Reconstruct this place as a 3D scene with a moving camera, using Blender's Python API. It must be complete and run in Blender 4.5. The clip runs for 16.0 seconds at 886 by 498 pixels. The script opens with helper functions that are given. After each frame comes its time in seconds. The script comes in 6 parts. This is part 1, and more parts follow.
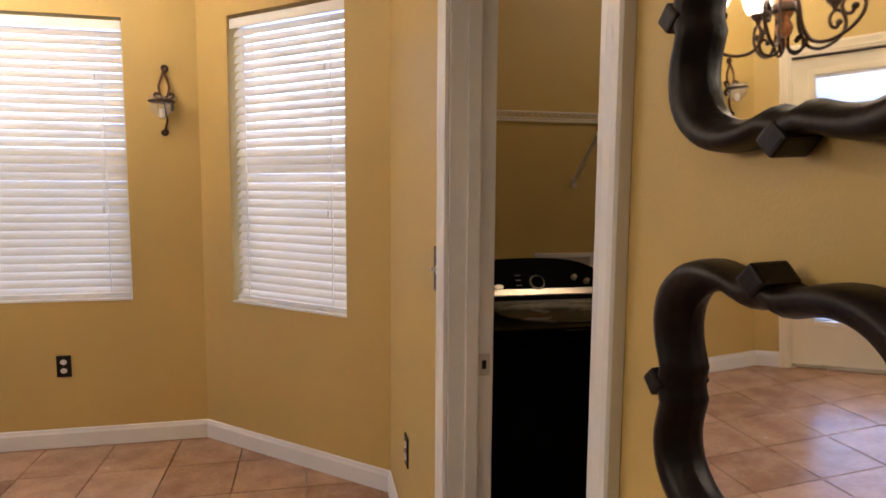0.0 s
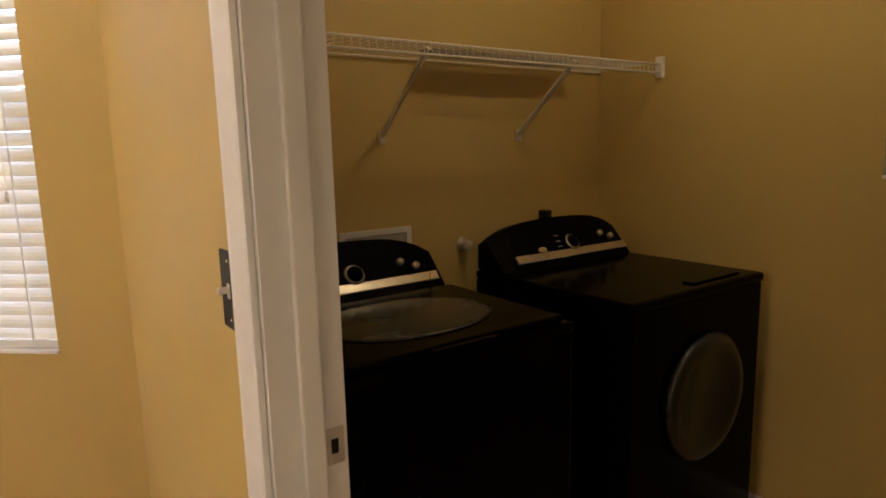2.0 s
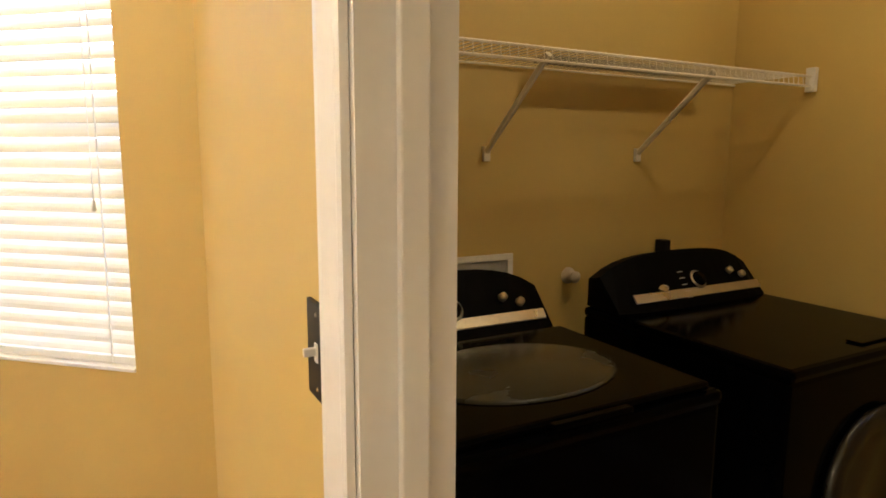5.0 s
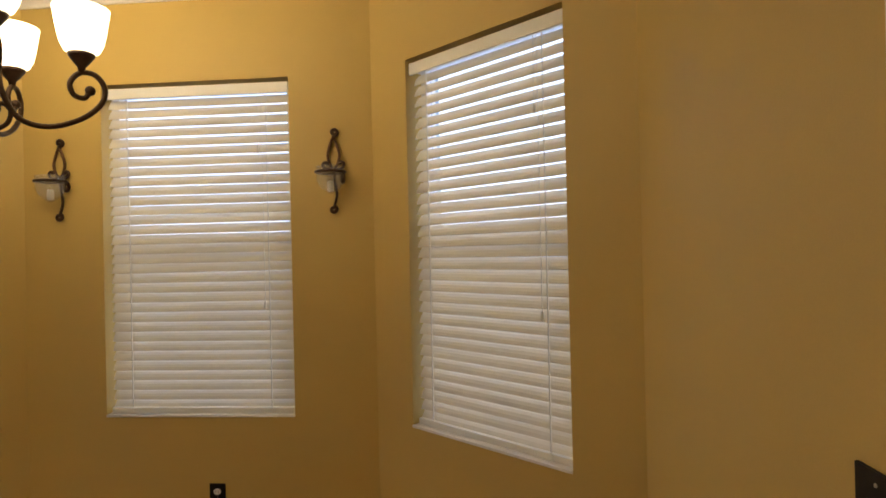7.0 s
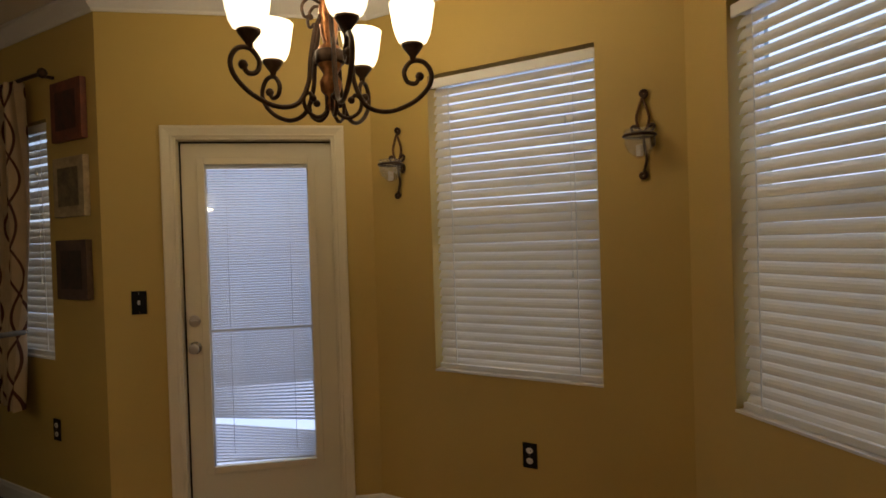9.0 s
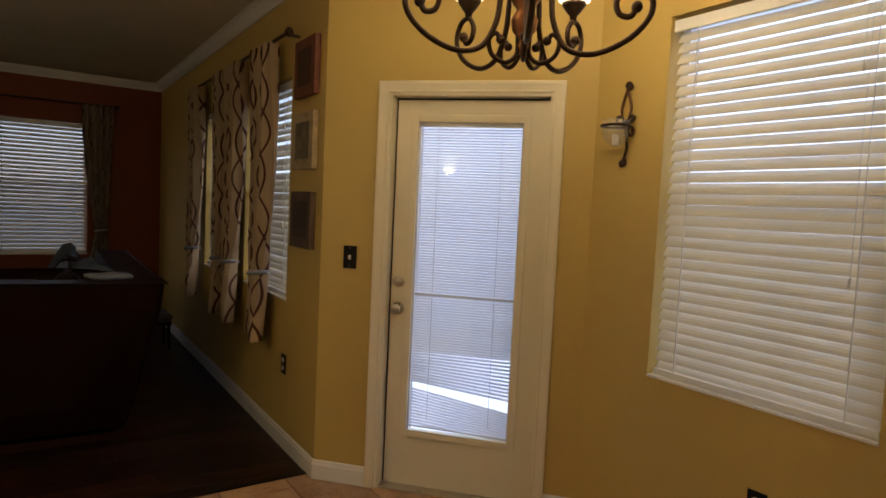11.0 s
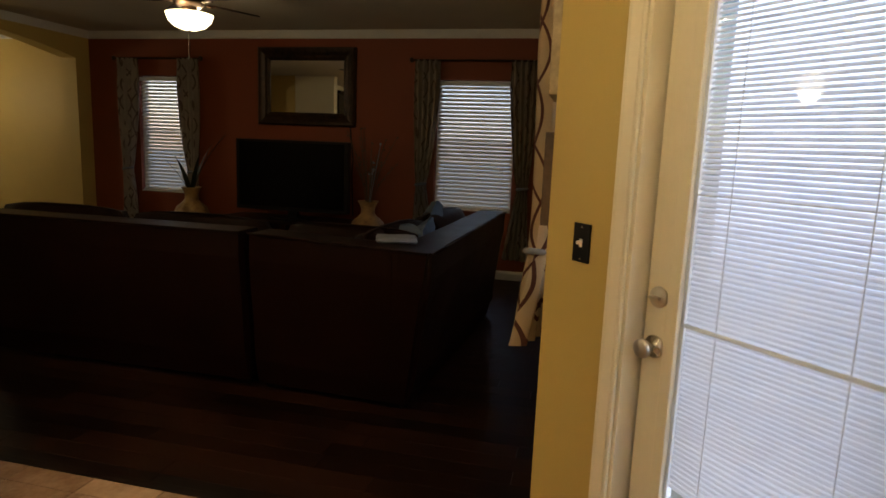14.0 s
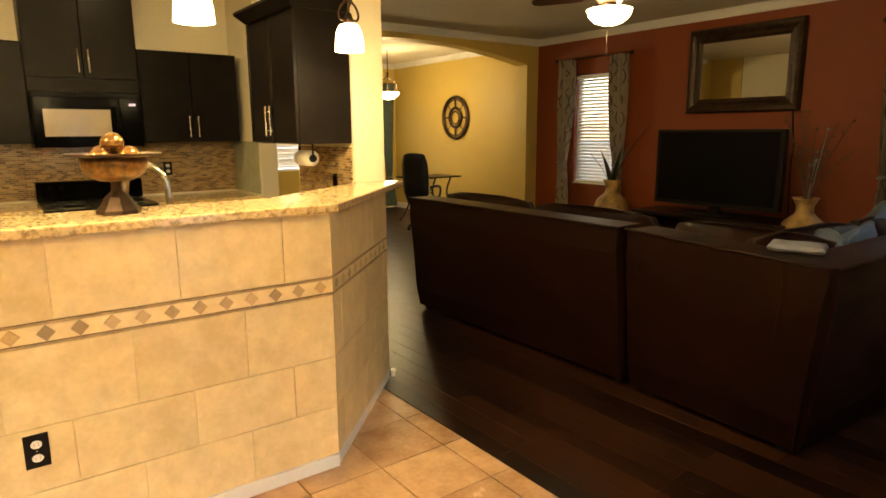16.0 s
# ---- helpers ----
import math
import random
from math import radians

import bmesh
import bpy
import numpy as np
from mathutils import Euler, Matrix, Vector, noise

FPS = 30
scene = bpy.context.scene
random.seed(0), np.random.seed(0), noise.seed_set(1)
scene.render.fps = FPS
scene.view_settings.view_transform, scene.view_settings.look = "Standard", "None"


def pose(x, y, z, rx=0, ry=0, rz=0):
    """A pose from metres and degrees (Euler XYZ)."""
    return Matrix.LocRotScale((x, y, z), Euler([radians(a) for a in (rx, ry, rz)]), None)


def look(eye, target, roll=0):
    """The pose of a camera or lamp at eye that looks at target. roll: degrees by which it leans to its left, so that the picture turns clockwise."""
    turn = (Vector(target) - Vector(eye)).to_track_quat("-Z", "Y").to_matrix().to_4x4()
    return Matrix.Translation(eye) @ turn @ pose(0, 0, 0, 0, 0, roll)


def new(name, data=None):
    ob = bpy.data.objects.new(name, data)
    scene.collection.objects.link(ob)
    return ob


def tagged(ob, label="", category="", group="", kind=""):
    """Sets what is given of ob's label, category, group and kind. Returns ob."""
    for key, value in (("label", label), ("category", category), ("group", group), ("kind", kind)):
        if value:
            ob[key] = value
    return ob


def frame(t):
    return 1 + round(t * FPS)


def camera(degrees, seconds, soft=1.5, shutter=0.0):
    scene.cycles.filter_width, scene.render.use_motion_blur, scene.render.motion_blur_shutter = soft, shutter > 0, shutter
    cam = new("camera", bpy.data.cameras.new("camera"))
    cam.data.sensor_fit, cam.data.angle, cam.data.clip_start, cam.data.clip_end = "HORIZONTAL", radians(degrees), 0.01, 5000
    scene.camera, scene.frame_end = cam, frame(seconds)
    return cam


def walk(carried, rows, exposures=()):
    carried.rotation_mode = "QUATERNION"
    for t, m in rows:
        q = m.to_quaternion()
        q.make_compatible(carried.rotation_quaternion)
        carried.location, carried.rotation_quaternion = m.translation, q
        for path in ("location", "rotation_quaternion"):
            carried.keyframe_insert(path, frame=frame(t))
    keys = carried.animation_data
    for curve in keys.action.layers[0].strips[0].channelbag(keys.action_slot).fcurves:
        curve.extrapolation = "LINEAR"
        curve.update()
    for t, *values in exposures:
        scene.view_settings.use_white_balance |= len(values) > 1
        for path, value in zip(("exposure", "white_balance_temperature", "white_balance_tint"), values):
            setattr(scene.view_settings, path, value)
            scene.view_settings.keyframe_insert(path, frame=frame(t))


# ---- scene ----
cam = camera(71.3, 16.0, soft=1.7)
PATH = [
    (0, (1.834, -0.615, 1.432), (2.248, 1.332, 1.231), 0.4),
    (0.5, (1.751, -0.481, 1.435), (2.06, 1.485, 1.243), -0.6),
    (1, (1.773, -0.272, 1.423), (2.217, 1.665, 1.198), -0.1),
    (1.5, (1.847, -0.058, 1.43), (2.483, 1.827, 1.226), -2.1),
    (2, (1.901, 0.1, 1.414), (3.042, 1.71, 1.09), -1.4),
    (2.5, (1.908, 0.187, 1.427), (3.403, 1.479, 1.117), -1.5),
    (3, (1.951, 0.213, 1.433), (3.561, 1.362, 1.137), 1.8),
    (3.2, (1.96, 0.212, 1.43), (3.587, 1.336, 1.129), 1.9),
    (5.3, (1.962, 0.369, 1.446), (2.661, 2.226, 1.196), -0.4),
    (5.5, (1.948, 0.385, 1.455), (2.492, 2.299, 1.256), -0.8),
    (6, (1.904, 0.398, 1.49), (2.209, 2.375, 1.477), -0.9),
    (6.5, (1.828, 0.371, 1.501), (1.876, 2.371, 1.491), -1.3),
    (7, (1.755, 0.342, 1.52), (1.593, 2.335, 1.526), -1.3),
    (7.5, (1.765, 0.366, 1.48), (1.342, 2.318, 1.571), -1.2),
    (8, (1.768, 0.375, 1.503), (1.078, 2.25, 1.594), -1.4),
    (8.5, (1.745, 0.372, 1.469), (0.846, 2.158, 1.483), -2.5),
    (9, (1.728, 0.37, 1.463), (0.659, 2.06, 1.438), -1.8),
    (9.5, (1.708, 0.368, 1.462), (0.501, 1.962, 1.458), -1.2),
    (9.7, (1.704, 0.378, 1.446), (0.444, 1.931, 1.419), -0.7),
    (11.8, (1.539, 1.208, 1.494), (-0.282, 2.012, 1.298), 1.8),
    (12, (1.483, 1.299, 1.484), (-0.363, 2.038, 1.27), 1.0),
    (12.5, (1.271, 1.545, 1.472), (-0.657, 2.024, 1.242), 0.9),
    (13, (1.068, 1.819, 1.486), (-0.911, 1.969, 1.238), 1.3),
    (13.5, (0.899, 2.054, 1.483), (-1.072, 1.94, 1.161), 1.1),
    (14, (0.631, 2.2, 1.464), (-1.291, 1.749, 1.142), 2.3),
    (14.5, (0.417, 2.329, 1.481), (-1.411, 1.574, 1.18), 0.2),
    (15, (0.267, 2.435, 1.511), (-1.333, 1.27, 1.221), 0.9),
    (15.3, (0.259, 2.437, 1.51), (-1.218, 1.116, 1.237), -0.2),
    (15.5, (0.28, 2.437, 1.497), (-1.089, 1.011, 1.196), 0.0),
    (16, (0.307, 2.418, 1.475), (-0.859, 0.837, 1.102), -0.3),
]
walk(cam, [(t, look(eye, target, roll)) for t, eye, target, roll in PATH],
     exposures=[(0, 0.93, 5350, 22), (1.5, 0.9, 5650, 20), (2.0, 1.2, 5650, 16), (2.5, 2.05, 5250, 13), (3.2, 2.5, 5250, 12), (5.3, 1.55, 5800, 10), (6.0, 0.6, 6000, 11),
                (7, 0.05, 6250, 12), (8, -0.55, 6150, 12), (9.5, -0.8, 6150, 13), (11.8, 0.15, 6400, 11), (13.2, 0.15, 6550, 10), (14, 0.35, 6450, 8), (14.5, 0.8, 6800, 9),
                (15, 1.6, 7700, 8), (15.5, 2.0, 8000, 7), (16, 2.05, 8300, 4)])

# ---- world and daylight ----
world = bpy.data.worlds.new("evening_sky")
scene.world = world
world.use_nodes = True
wn = world.node_tree.nodes
sky = wn.new("ShaderNodeTexSky")
sky.sky_type = "NISHITA"
sky.sun_disc = False
sky.sun_elevation = radians(14)
sky.sun_rotation = radians(200)
wn["Background"].inputs["Strength"].default_value = 0.11
world.node_tree.links.new(sky.outputs["Color"], wn["Background"].inputs["Color"])


def lamp(name, kind, energy, color, at, size=0.05, target=None, spread=None):
    data = bpy.data.lights.new(name, kind)
    data.energy = energy
    data.color = color
    if kind == "AREA":
        data.shape = "DISK"
        data.size = size
    elif kind == "POINT":
        data.shadow_soft_size = size
    elif kind == "SUN":
        data.angle = size
    ob = new(name, data)
    ob.matrix_world = look(at, target) if target else pose(*at)
    return ob


lamp("sun", "SUN", 0.8, (1.0, 0.95, 0.9), (0, 0, 10), radians(12), (-4, -7, 6))
WARM = (1.0, 0.78, 0.46)
E_CHAND, E_PEND, E_FAN, E_REC, E_DIN, E_LAUNDRY = 5.0, 9.0, 0.95, 2.2, 14.0, 4.3
DAY = (0.55, 0.68, 1.0)

# ---- materials ----
MATS = {}


def material(name, color, rough=0.6, metal=0.0, var=0.12, scale=6.0, fine=90.0, bump=0.15, second=None, coat=0.0, per_object=0.0, depth=0.002, spec=0.5):
    """Two scales of variation in colour and gloss, and a fine relief, at real-world size."""
    if name in MATS:
        return MATS[name]
    m = bpy.data.materials.new(name)
    m.use_nodes = True
    MATS[name] = m
    nt, n = m.node_tree, m.node_tree.nodes
    b = n["Principled BSDF"]
    link = nt.links.new
    geo = n.new("ShaderNodeNewGeometry")
    n1 = n.new("ShaderNodeTexNoise")
    n1.inputs["Scale"].default_value = scale
    n1.inputs["Detail"].default_value = 5
    n2 = n.new("ShaderNodeTexNoise")
    n2.inputs["Scale"].default_value = fine
    n2.inputs["Detail"].default_value = 4
    link(geo.outputs["Position"], n1.inputs["Vector"])
    link(geo.outputs["Position"], n2.inputs["Vector"])
    ramp = n.new("ShaderNodeValToRGB")
    dark = second or [c * (1 - var) for c in color]
    light = [min(1, c * (1 + var)) for c in color]
    ramp.color_ramp.elements[0].color = (*dark, 1)
    ramp.color_ramp.elements[1].color = (*light, 1)
    ramp.color_ramp.elements[0].position = 0.3
    ramp.color_ramp.elements[1].position = 0.7
    mix = n.new("ShaderNodeMath")
    mix.operation = "MULTIPLY_ADD"
    mix.inputs[1].default_value = 0.3
    link(n2.outputs["Fac"], mix.inputs[0])
    sub = n.new("ShaderNodeMath")
    sub.operation = "MULTIPLY_ADD"
    sub.inputs[1].default_value = 0.7
    link(n1.outputs["Fac"], sub.inputs[0])
    sub.inputs[2].default_value = 0.0
    link(sub.outputs[0], mix.inputs[2])
    fac = mix.outputs[0]
    if per_object:
        info = n.new("ShaderNodeObjectInfo")
        po = n.new("ShaderNodeMath")
        po.operation = "MULTIPLY_ADD"
        po.inputs[1].default_value = per_object
        link(info.outputs["Random"], po.inputs[0])
        link(fac, po.inputs[2])
        po2 = n.new("ShaderNodeMath")
        po2.operation = "SUBTRACT"
        po2.inputs[1].default_value = per_object / 2
        link(po.outputs[0], po2.inputs[0])
        fac = po2.outputs[0]
    link(fac, ramp.inputs["Fac"])
    link(ramp.outputs["Color"], b.inputs["Base Color"])
    rr = n.new("ShaderNodeMapRange")
    rr.inputs["To Min"].default_value = max(0.02, rough - 0.08)
    rr.inputs["To Max"].default_value = min(1, rough + 0.08)
    link(n1.outputs["Fac"], rr.inputs["Value"])
    link(rr.outputs["Result"], b.inputs["Roughness"])
    b.inputs["Metallic"].default_value = metal
    b.inputs["Specular IOR Level"].default_value = spec
    b.inputs["Coat Weight"].default_value = coat
    if bump:
        bp = n.new("ShaderNodeBump")
        bp.inputs["Strength"].default_value = bump
        bp.inputs["Distance"].default_value = depth
        link(n2.outputs["Fac"], bp.inputs["Height"])
        link(bp.outputs["Normal"], b.inputs["Normal"])
    return m


def glow(name, color, strength):
    m = bpy.data.materials.new(name)
    m.use_nodes = True
    b = m.node_tree.nodes["Principled BSDF"]
    b.inputs["Base Color"].default_value = (0.9, 0.86, 0.78, 1)
    b.inputs["Emission Color"].default_value = (*color, 1)
    b.inputs["Emission Strength"].default_value = strength
    b.inputs["Roughness"].default_value = 0.3
    return m


def glass_material(name, color=(1, 1, 1), rough=0.0):
    m = bpy.data.materials.new(name)
    m.use_nodes = True
    b = m.node_tree.nodes["Principled BSDF"]
    b.inputs["Base Color"].default_value = (*color, 1)
    b.inputs["Transmission Weight"].default_value = 1.0
    b.inputs["Roughness"].default_value = rough
    b.inputs["IOR"].default_value = 1.45
    return m


def translucent(name, color, amount, rough=0.45):
    """Thin material that lets part of the light through."""
    m = bpy.data.materials.new(name)
    m.use_nodes = True
    nt, n = m.node_tree, m.node_tree.nodes
    b = n["Principled BSDF"]
    b.inputs["Base Color"].default_value = (*color, 1)
    b.inputs["Roughness"].default_value = rough
    t = n.new("ShaderNodeBsdfTranslucent")
    t.inputs["Color"].default_value = (*color, 1)
    mx = n.new("ShaderNodeMixShader")
    mx.inputs["Fac"].default_value = amount
    nt.links.new(b.outputs[0], mx.inputs[1])
    nt.links.new(t.outputs[0], mx.inputs[2])
    nt.links.new(mx.outputs[0], n["Material Output"].inputs["Surface"])
    return m


def see_through(name, clear, color, rough, metal=1.0):
    """Thin sheet: partly clear, the rest a plain surface."""
    m = bpy.data.materials.new(name)
    m.use_nodes = True
    nt, n = m.node_tree, m.node_tree.nodes
    b = n["Principled BSDF"]
    b.inputs["Base Color"].default_value = (*color, 1)
    b.inputs["Roughness"].default_value = rough
    b.inputs["Metallic"].default_value = metal
    t = n.new("ShaderNodeBsdfTransparent")
    mx = n.new("ShaderNodeMixShader")
    mx.inputs["Fac"].default_value = clear
    nt.links.new(b.outputs[0], mx.inputs[1])
    nt.links.new(t.outputs[0], mx.inputs[2])
    nt.links.new(mx.outputs[0], n["Material Output"].inputs["Surface"])
    return m


SCREEN = see_through("insect_screen_mesh", 0.88, (0.03, 0.03, 0.03), 0.8, 0.0)
WALL = material("tan_wall_paint", (0.55, 0.397, 0.113), 0.55, var=0.05, scale=2.0, fine=260, bump=0.25, depth=0.0015)
RED = material("brick_red_wall_paint", (0.205, 0.040, 0.008), 0.6, var=0.06, scale=2.0, fine=260, bump=0.25, depth=0.0015)
KITCHEN = material("pale_cream_wall_paint", (0.70, 0.64, 0.48), 0.55, var=0.05, scale=2.0, fine=260, bump=0.25, depth=0.0015)
CEIL = material("ceiling_paint", (0.62, 0.56, 0.46), 0.8, var=0.05, scale=3, fine=180, bump=0.5, depth=0.003)
TRIM = material("white_trim_paint", (0.77, 0.76, 0.745), 0.32, var=0.04, scale=5, fine=60, bump=0.05)
DOORPAINT = material("cream_door_paint", (0.79, 0.72, 0.54), 0.35, var=0.03, scale=4, fine=80, bump=0.06)
SLAT = translucent("white_blind_slat", (0.83, 0.78, 0.67), 0.25)
MINISLAT = translucent("white_mini_slat", (0.80, 0.81, 0.83), 0.35)
VINYL = material("white_vinyl", (0.80, 0.80, 0.78), 0.35, var=0.03, bump=0.02)
GLASS = glass_material("window_glass")
DARKMETAL = material("bronze_metal", (0.060, 0.034, 0.020), 0.42, 0.75, var=0.4, scale=30, fine=160, bump=0.2, second=(0.03, 0.018, 0.012))
COPPER = material("rubbed_copper", (0.40, 0.17, 0.06), 0.35, 0.85, var=0.4, scale=25, bump=0.1, second=(0.12, 0.05, 0.025))
NICKEL = material("satin_nickel", (0.55, 0.52, 0.47), 0.28, 1.0, var=0.1, bump=0.02)
BLACKPLASTIC = material("black_plate", (0.006, 0.005, 0.005), 0.45, var=0.2, bump=0.02, spec=0.2)
WHITEPLASTIC = material("white_plastic", (0.75, 0.73, 0.68), 0.4, var=0.04, bump=0.02)
TILE = material("terracotta_beige_tile", (0.43, 0.27, 0.15), 0.24, var=0.25, scale=7, fine=45, bump=0.12, second=(0.30, 0.165, 0.085), per_object=0.25)
GROUT = material("floor_grout", (0.27, 0.19, 0.125), 0.85, var=0.2, scale=12, bump=0.3)
WOOD = material("dark_wood_plank", (0.019, 0.0064, 0.0029), 0.36, var=0.5, scale=5, fine=40, bump=0.15, second=(0.008, 0.003, 0.0016), per_object=0.45, spec=0.2)
BLACKAPP = material("black_enamel", (0.0012, 0.0012, 0.0015), 0.15, var=0.1, bump=0.01)
BLACKAPP.node_tree.nodes["Principled BSDF"].inputs["Specular IOR Level"].default_value = 0.035


# ---- mesh helpers ----
def part(name, bm, mat, parent=None, label="", smooth=False):
    me = bpy.data.meshes.new(name)
    bmesh.ops.recalc_face_normals(bm, faces=bm.faces)
    bm.to_mesh(me)
    bm.free()
    for m in (mat if isinstance(mat, (list, tuple)) else [mat]):
        me.materials.append(m)
    if smooth:
        for p in me.polygons:
            p.use_smooth = True
    ob = new(name, me)
    if parent is not None:
        ob.parent = parent
    if label:
        ob["label"] = label
    return ob


def thing(name, label, category, m=None, group="", kind=""):
    ob = new(name)
    ob.empty_display_size = 0.1
    if m is not None:
        ob.matrix_world = m
    return tagged(ob, label, category, group, kind)


def box(bm, x0, y0, z0, x1, y1, z1, m=None, bevel=0.0):
    v = [bm.verts.new((x, y, z)) for x in (x0, x1) for y in (y0, y1) for z in (z0, z1)]
    f = [(0, 1, 3, 2), (4, 6, 7, 5), (0, 4, 5, 1), (2, 3, 7, 6), (0, 2, 6, 4), (1, 5, 7, 3)]
    faces = [bm.faces.new([v[i] for i in q]) for q in f]
    if bevel:
        edges = list({e for fc in faces for e in fc.edges})
        r = bmesh.ops.bevel(bm, geom=edges, offset=bevel, segments=2, profile=0.6, affect="EDGES")
        v = list({w for fc in r["faces"] for w in fc.verts} | {w for w in v if w.is_valid})
    if m is not None:
        bmesh.ops.transform(bm, matrix=m, verts=v)
    return bm


def boxes(*rows, bevel=0.0):
    bm = bmesh.new()
    for r in rows:
        box(bm, *r, bevel=bevel)
    return bm


def tube(pts, r, seg=8, bm=None, closed=False, taper=None):
    """A round rod along points; taper gives its radius point by point."""
    bm = bm or bmesh.new()
    pts = [Vector(p) for p in pts]
    n = len(pts)
    rings = []
    side = None
    for i, p in enumerate(pts):
        a = pts[(i - 1) % n] if closed or i else pts[0]
        c = pts[(i + 1) % n] if closed or i < n - 1 else pts[-1]
        d = (c - a)
        d = d.normalized() if d.length > 1e-9 else Vector((0, 0, 1))
        if side is None:
            side = d.orthogonal().normalized()
        side = (side - d * side.dot(d))
        side = side.normalized() if side.length > 1e-6 else d.orthogonal().normalized()
        up = d.cross(side)
        rr = taper[i] if taper else r
        rings.append([bm.verts.new(p + (side * math.cos(2 * math.pi * k / seg) + up * math.sin(2 * math.pi * k / seg)) * rr) for k in range(seg)])
    for i in range(n if closed else n - 1):
        a, b = rings[i], rings[(i + 1) % n]
        for k in range(seg):
            bm.faces.new((a[k], a[(k + 1) % seg], b[(k + 1) % seg], b[k]))
    if not closed:
        bm.faces.new(rings[0][::-1])
        bm.faces.new(rings[-1])
    return bm


def lathe(profile, seg=24, bm=None, m=None, sx=1.0, sy=1.0):
    """Turns (radius, height) pairs about the z axis."""
    bm = bm or bmesh.new()
    rings = []
    for r, z in profile:
        if r < 1e-6:
            rings.append([bm.verts.new((0, 0, z))])
        else:
            rings.append([bm.verts.new((r * sx * math.cos(2 * math.pi * k / seg), r * sy * math.sin(2 * math.pi * k / seg), z)) for k in range(seg)])
    for a, b in zip(rings, rings[1:]):
        for k in range(seg):
            q = [a[k % len(a)], a[(k + 1) % seg % len(a)], b[(k + 1) % seg % len(b)], b[k % len(b)]]
            q = list(dict.fromkeys(q))
            if len(q) > 2:
                bm.faces.new(q)
    for ring in (rings[0], rings[-1]):
        if len(ring) > 2:
            bm.faces.new(ring)
    if m is not None:
        bmesh.ops.transform(bm, matrix=m, verts=[v for ring in rings for v in ring])
    return bm


def prism(poly, z0, z1, bm=None):
    bm = bm or bmesh.new()
    a = [bm.verts.new((x, y, z0)) for x, y in poly]
    b = [bm.verts.new((x, y, z1)) for x, y in poly]
    bm.faces.new(a[::-1])
    bm.faces.new(b)
    for i in range(len(poly)):
        j = (i + 1) % len(poly)
        bm.faces.new((a[i], a[j], b[j], b[i]))
    return bm


def wall_frame(p0, p1):
    """Along the wall x, outward y, up z."""
    d = Vector((p1[0] - p0[0], p1[1] - p0[1], 0))
    m = Matrix.Translation((p0[0], p0[1], 0)) @ Matrix.Rotation(math.atan2(d.y, d.x), 4, "Z")
    return m, d.length


H = 2.75
TOP = 2.85


def wall(name, p0, p1, thick, mat, label, holes=(), z0=0.0, z1=H):
    """A wall with its inner face on p0-p1, thickness outwards, and openings (s0, s1, z0, z1) through it."""
    m, length = wall_frame(p0, p1)
    bm = bmesh.new()
    xs = sorted({0.0, length, *[q for h in holes for q in h[:2]]})
    zs = sorted({z0, z1, *[max(z0, q) for h in holes for q in h[2:]]})
    solid = {}
    for i in range(len(xs) - 1):
        for k in range(len(zs) - 1):
            cx, cz = (xs[i] + xs[i + 1]) / 2, (zs[k] + zs[k + 1]) / 2
            solid[i, k] = not any(h[0] < cx < h[1] and h[2] < cz < h[3] for h in holes)
    made = {}

    def corner(i, y, k):
        if (i, y, k) not in made:
            made[i, y, k] = bm.verts.new((xs[i], y * thick, zs[k]))
        return made[i, y, k]

    for (i, k), on in solid.items():
        if not on:
            continue
        for y in (0, 1):
            bm.faces.new([corner(i, y, k), corner(i + 1, y, k), corner(i + 1, y, k + 1), corner(i, y, k + 1)])
        for di, dk, e in ((-1, 0, ((i, k), (i, k + 1))), (1, 0, ((i + 1, k), (i + 1, k + 1))), (0, -1, ((i, k), (i + 1, k))), (0, 1, ((i, k + 1), (i + 1, k + 1)))):
            if not solid.get((i + di, k + dk)):
                (a, b), (c, d) = e
                bm.faces.new([corner(a, 0, b), corner(c, 0, d), corner(c, 1, d), corner(a, 1, b)])
    ob = part(name, bm, mat)
    ob.matrix_world = m
    return tagged(ob, label, "wall", kind="structure")


# ---- plan ----
PB, PA, PR, PL = (-1.375, 2.075), (-0.375, 3.0), (1.24, 3.0), (2.18, 2.154)
XL = 2.18
XR = -6.30
MD, LD = wall_frame(PB, PA)
MB, LB = wall_frame(PA, PR)
MR, LR = wall_frame(PR, PL)
ML, LL = wall_frame(PL, (XL, -3.45))
MX, LX = wall_frame((XR, 2.075), PB)
MRED, LRED = wall_frame((XR, -4.2), (XR, 2.075))

W1 = (0.375, 1.245, 0.803, 2.303)
W2 = (0.234, 1.010, 0.803, 2.303)
DOOR = (0.345, 1.165, 0.0, 2.045)
LAUNDRY = (PL[1] - 0.955, PL[1] - 0.072, 0.0, 2.045)
WA = (4.42 - 0.90, 4.42, 0.88, 2.20)
WB = (4.42 - 2.10, 4.42 - 1.20, 0.88, 2.20)
DW1, DW2 = (3.3, 4.3, 0.8, 2.2), (4.75, 5.68, 0.8, 2.2)
RW1 = (4.2 + 0.43, 4.2 + 1.33, 0.765, 2.22)
RW2 = (4.2 - 3.48, 4.2 - 2.80, 0.765, 2.22)

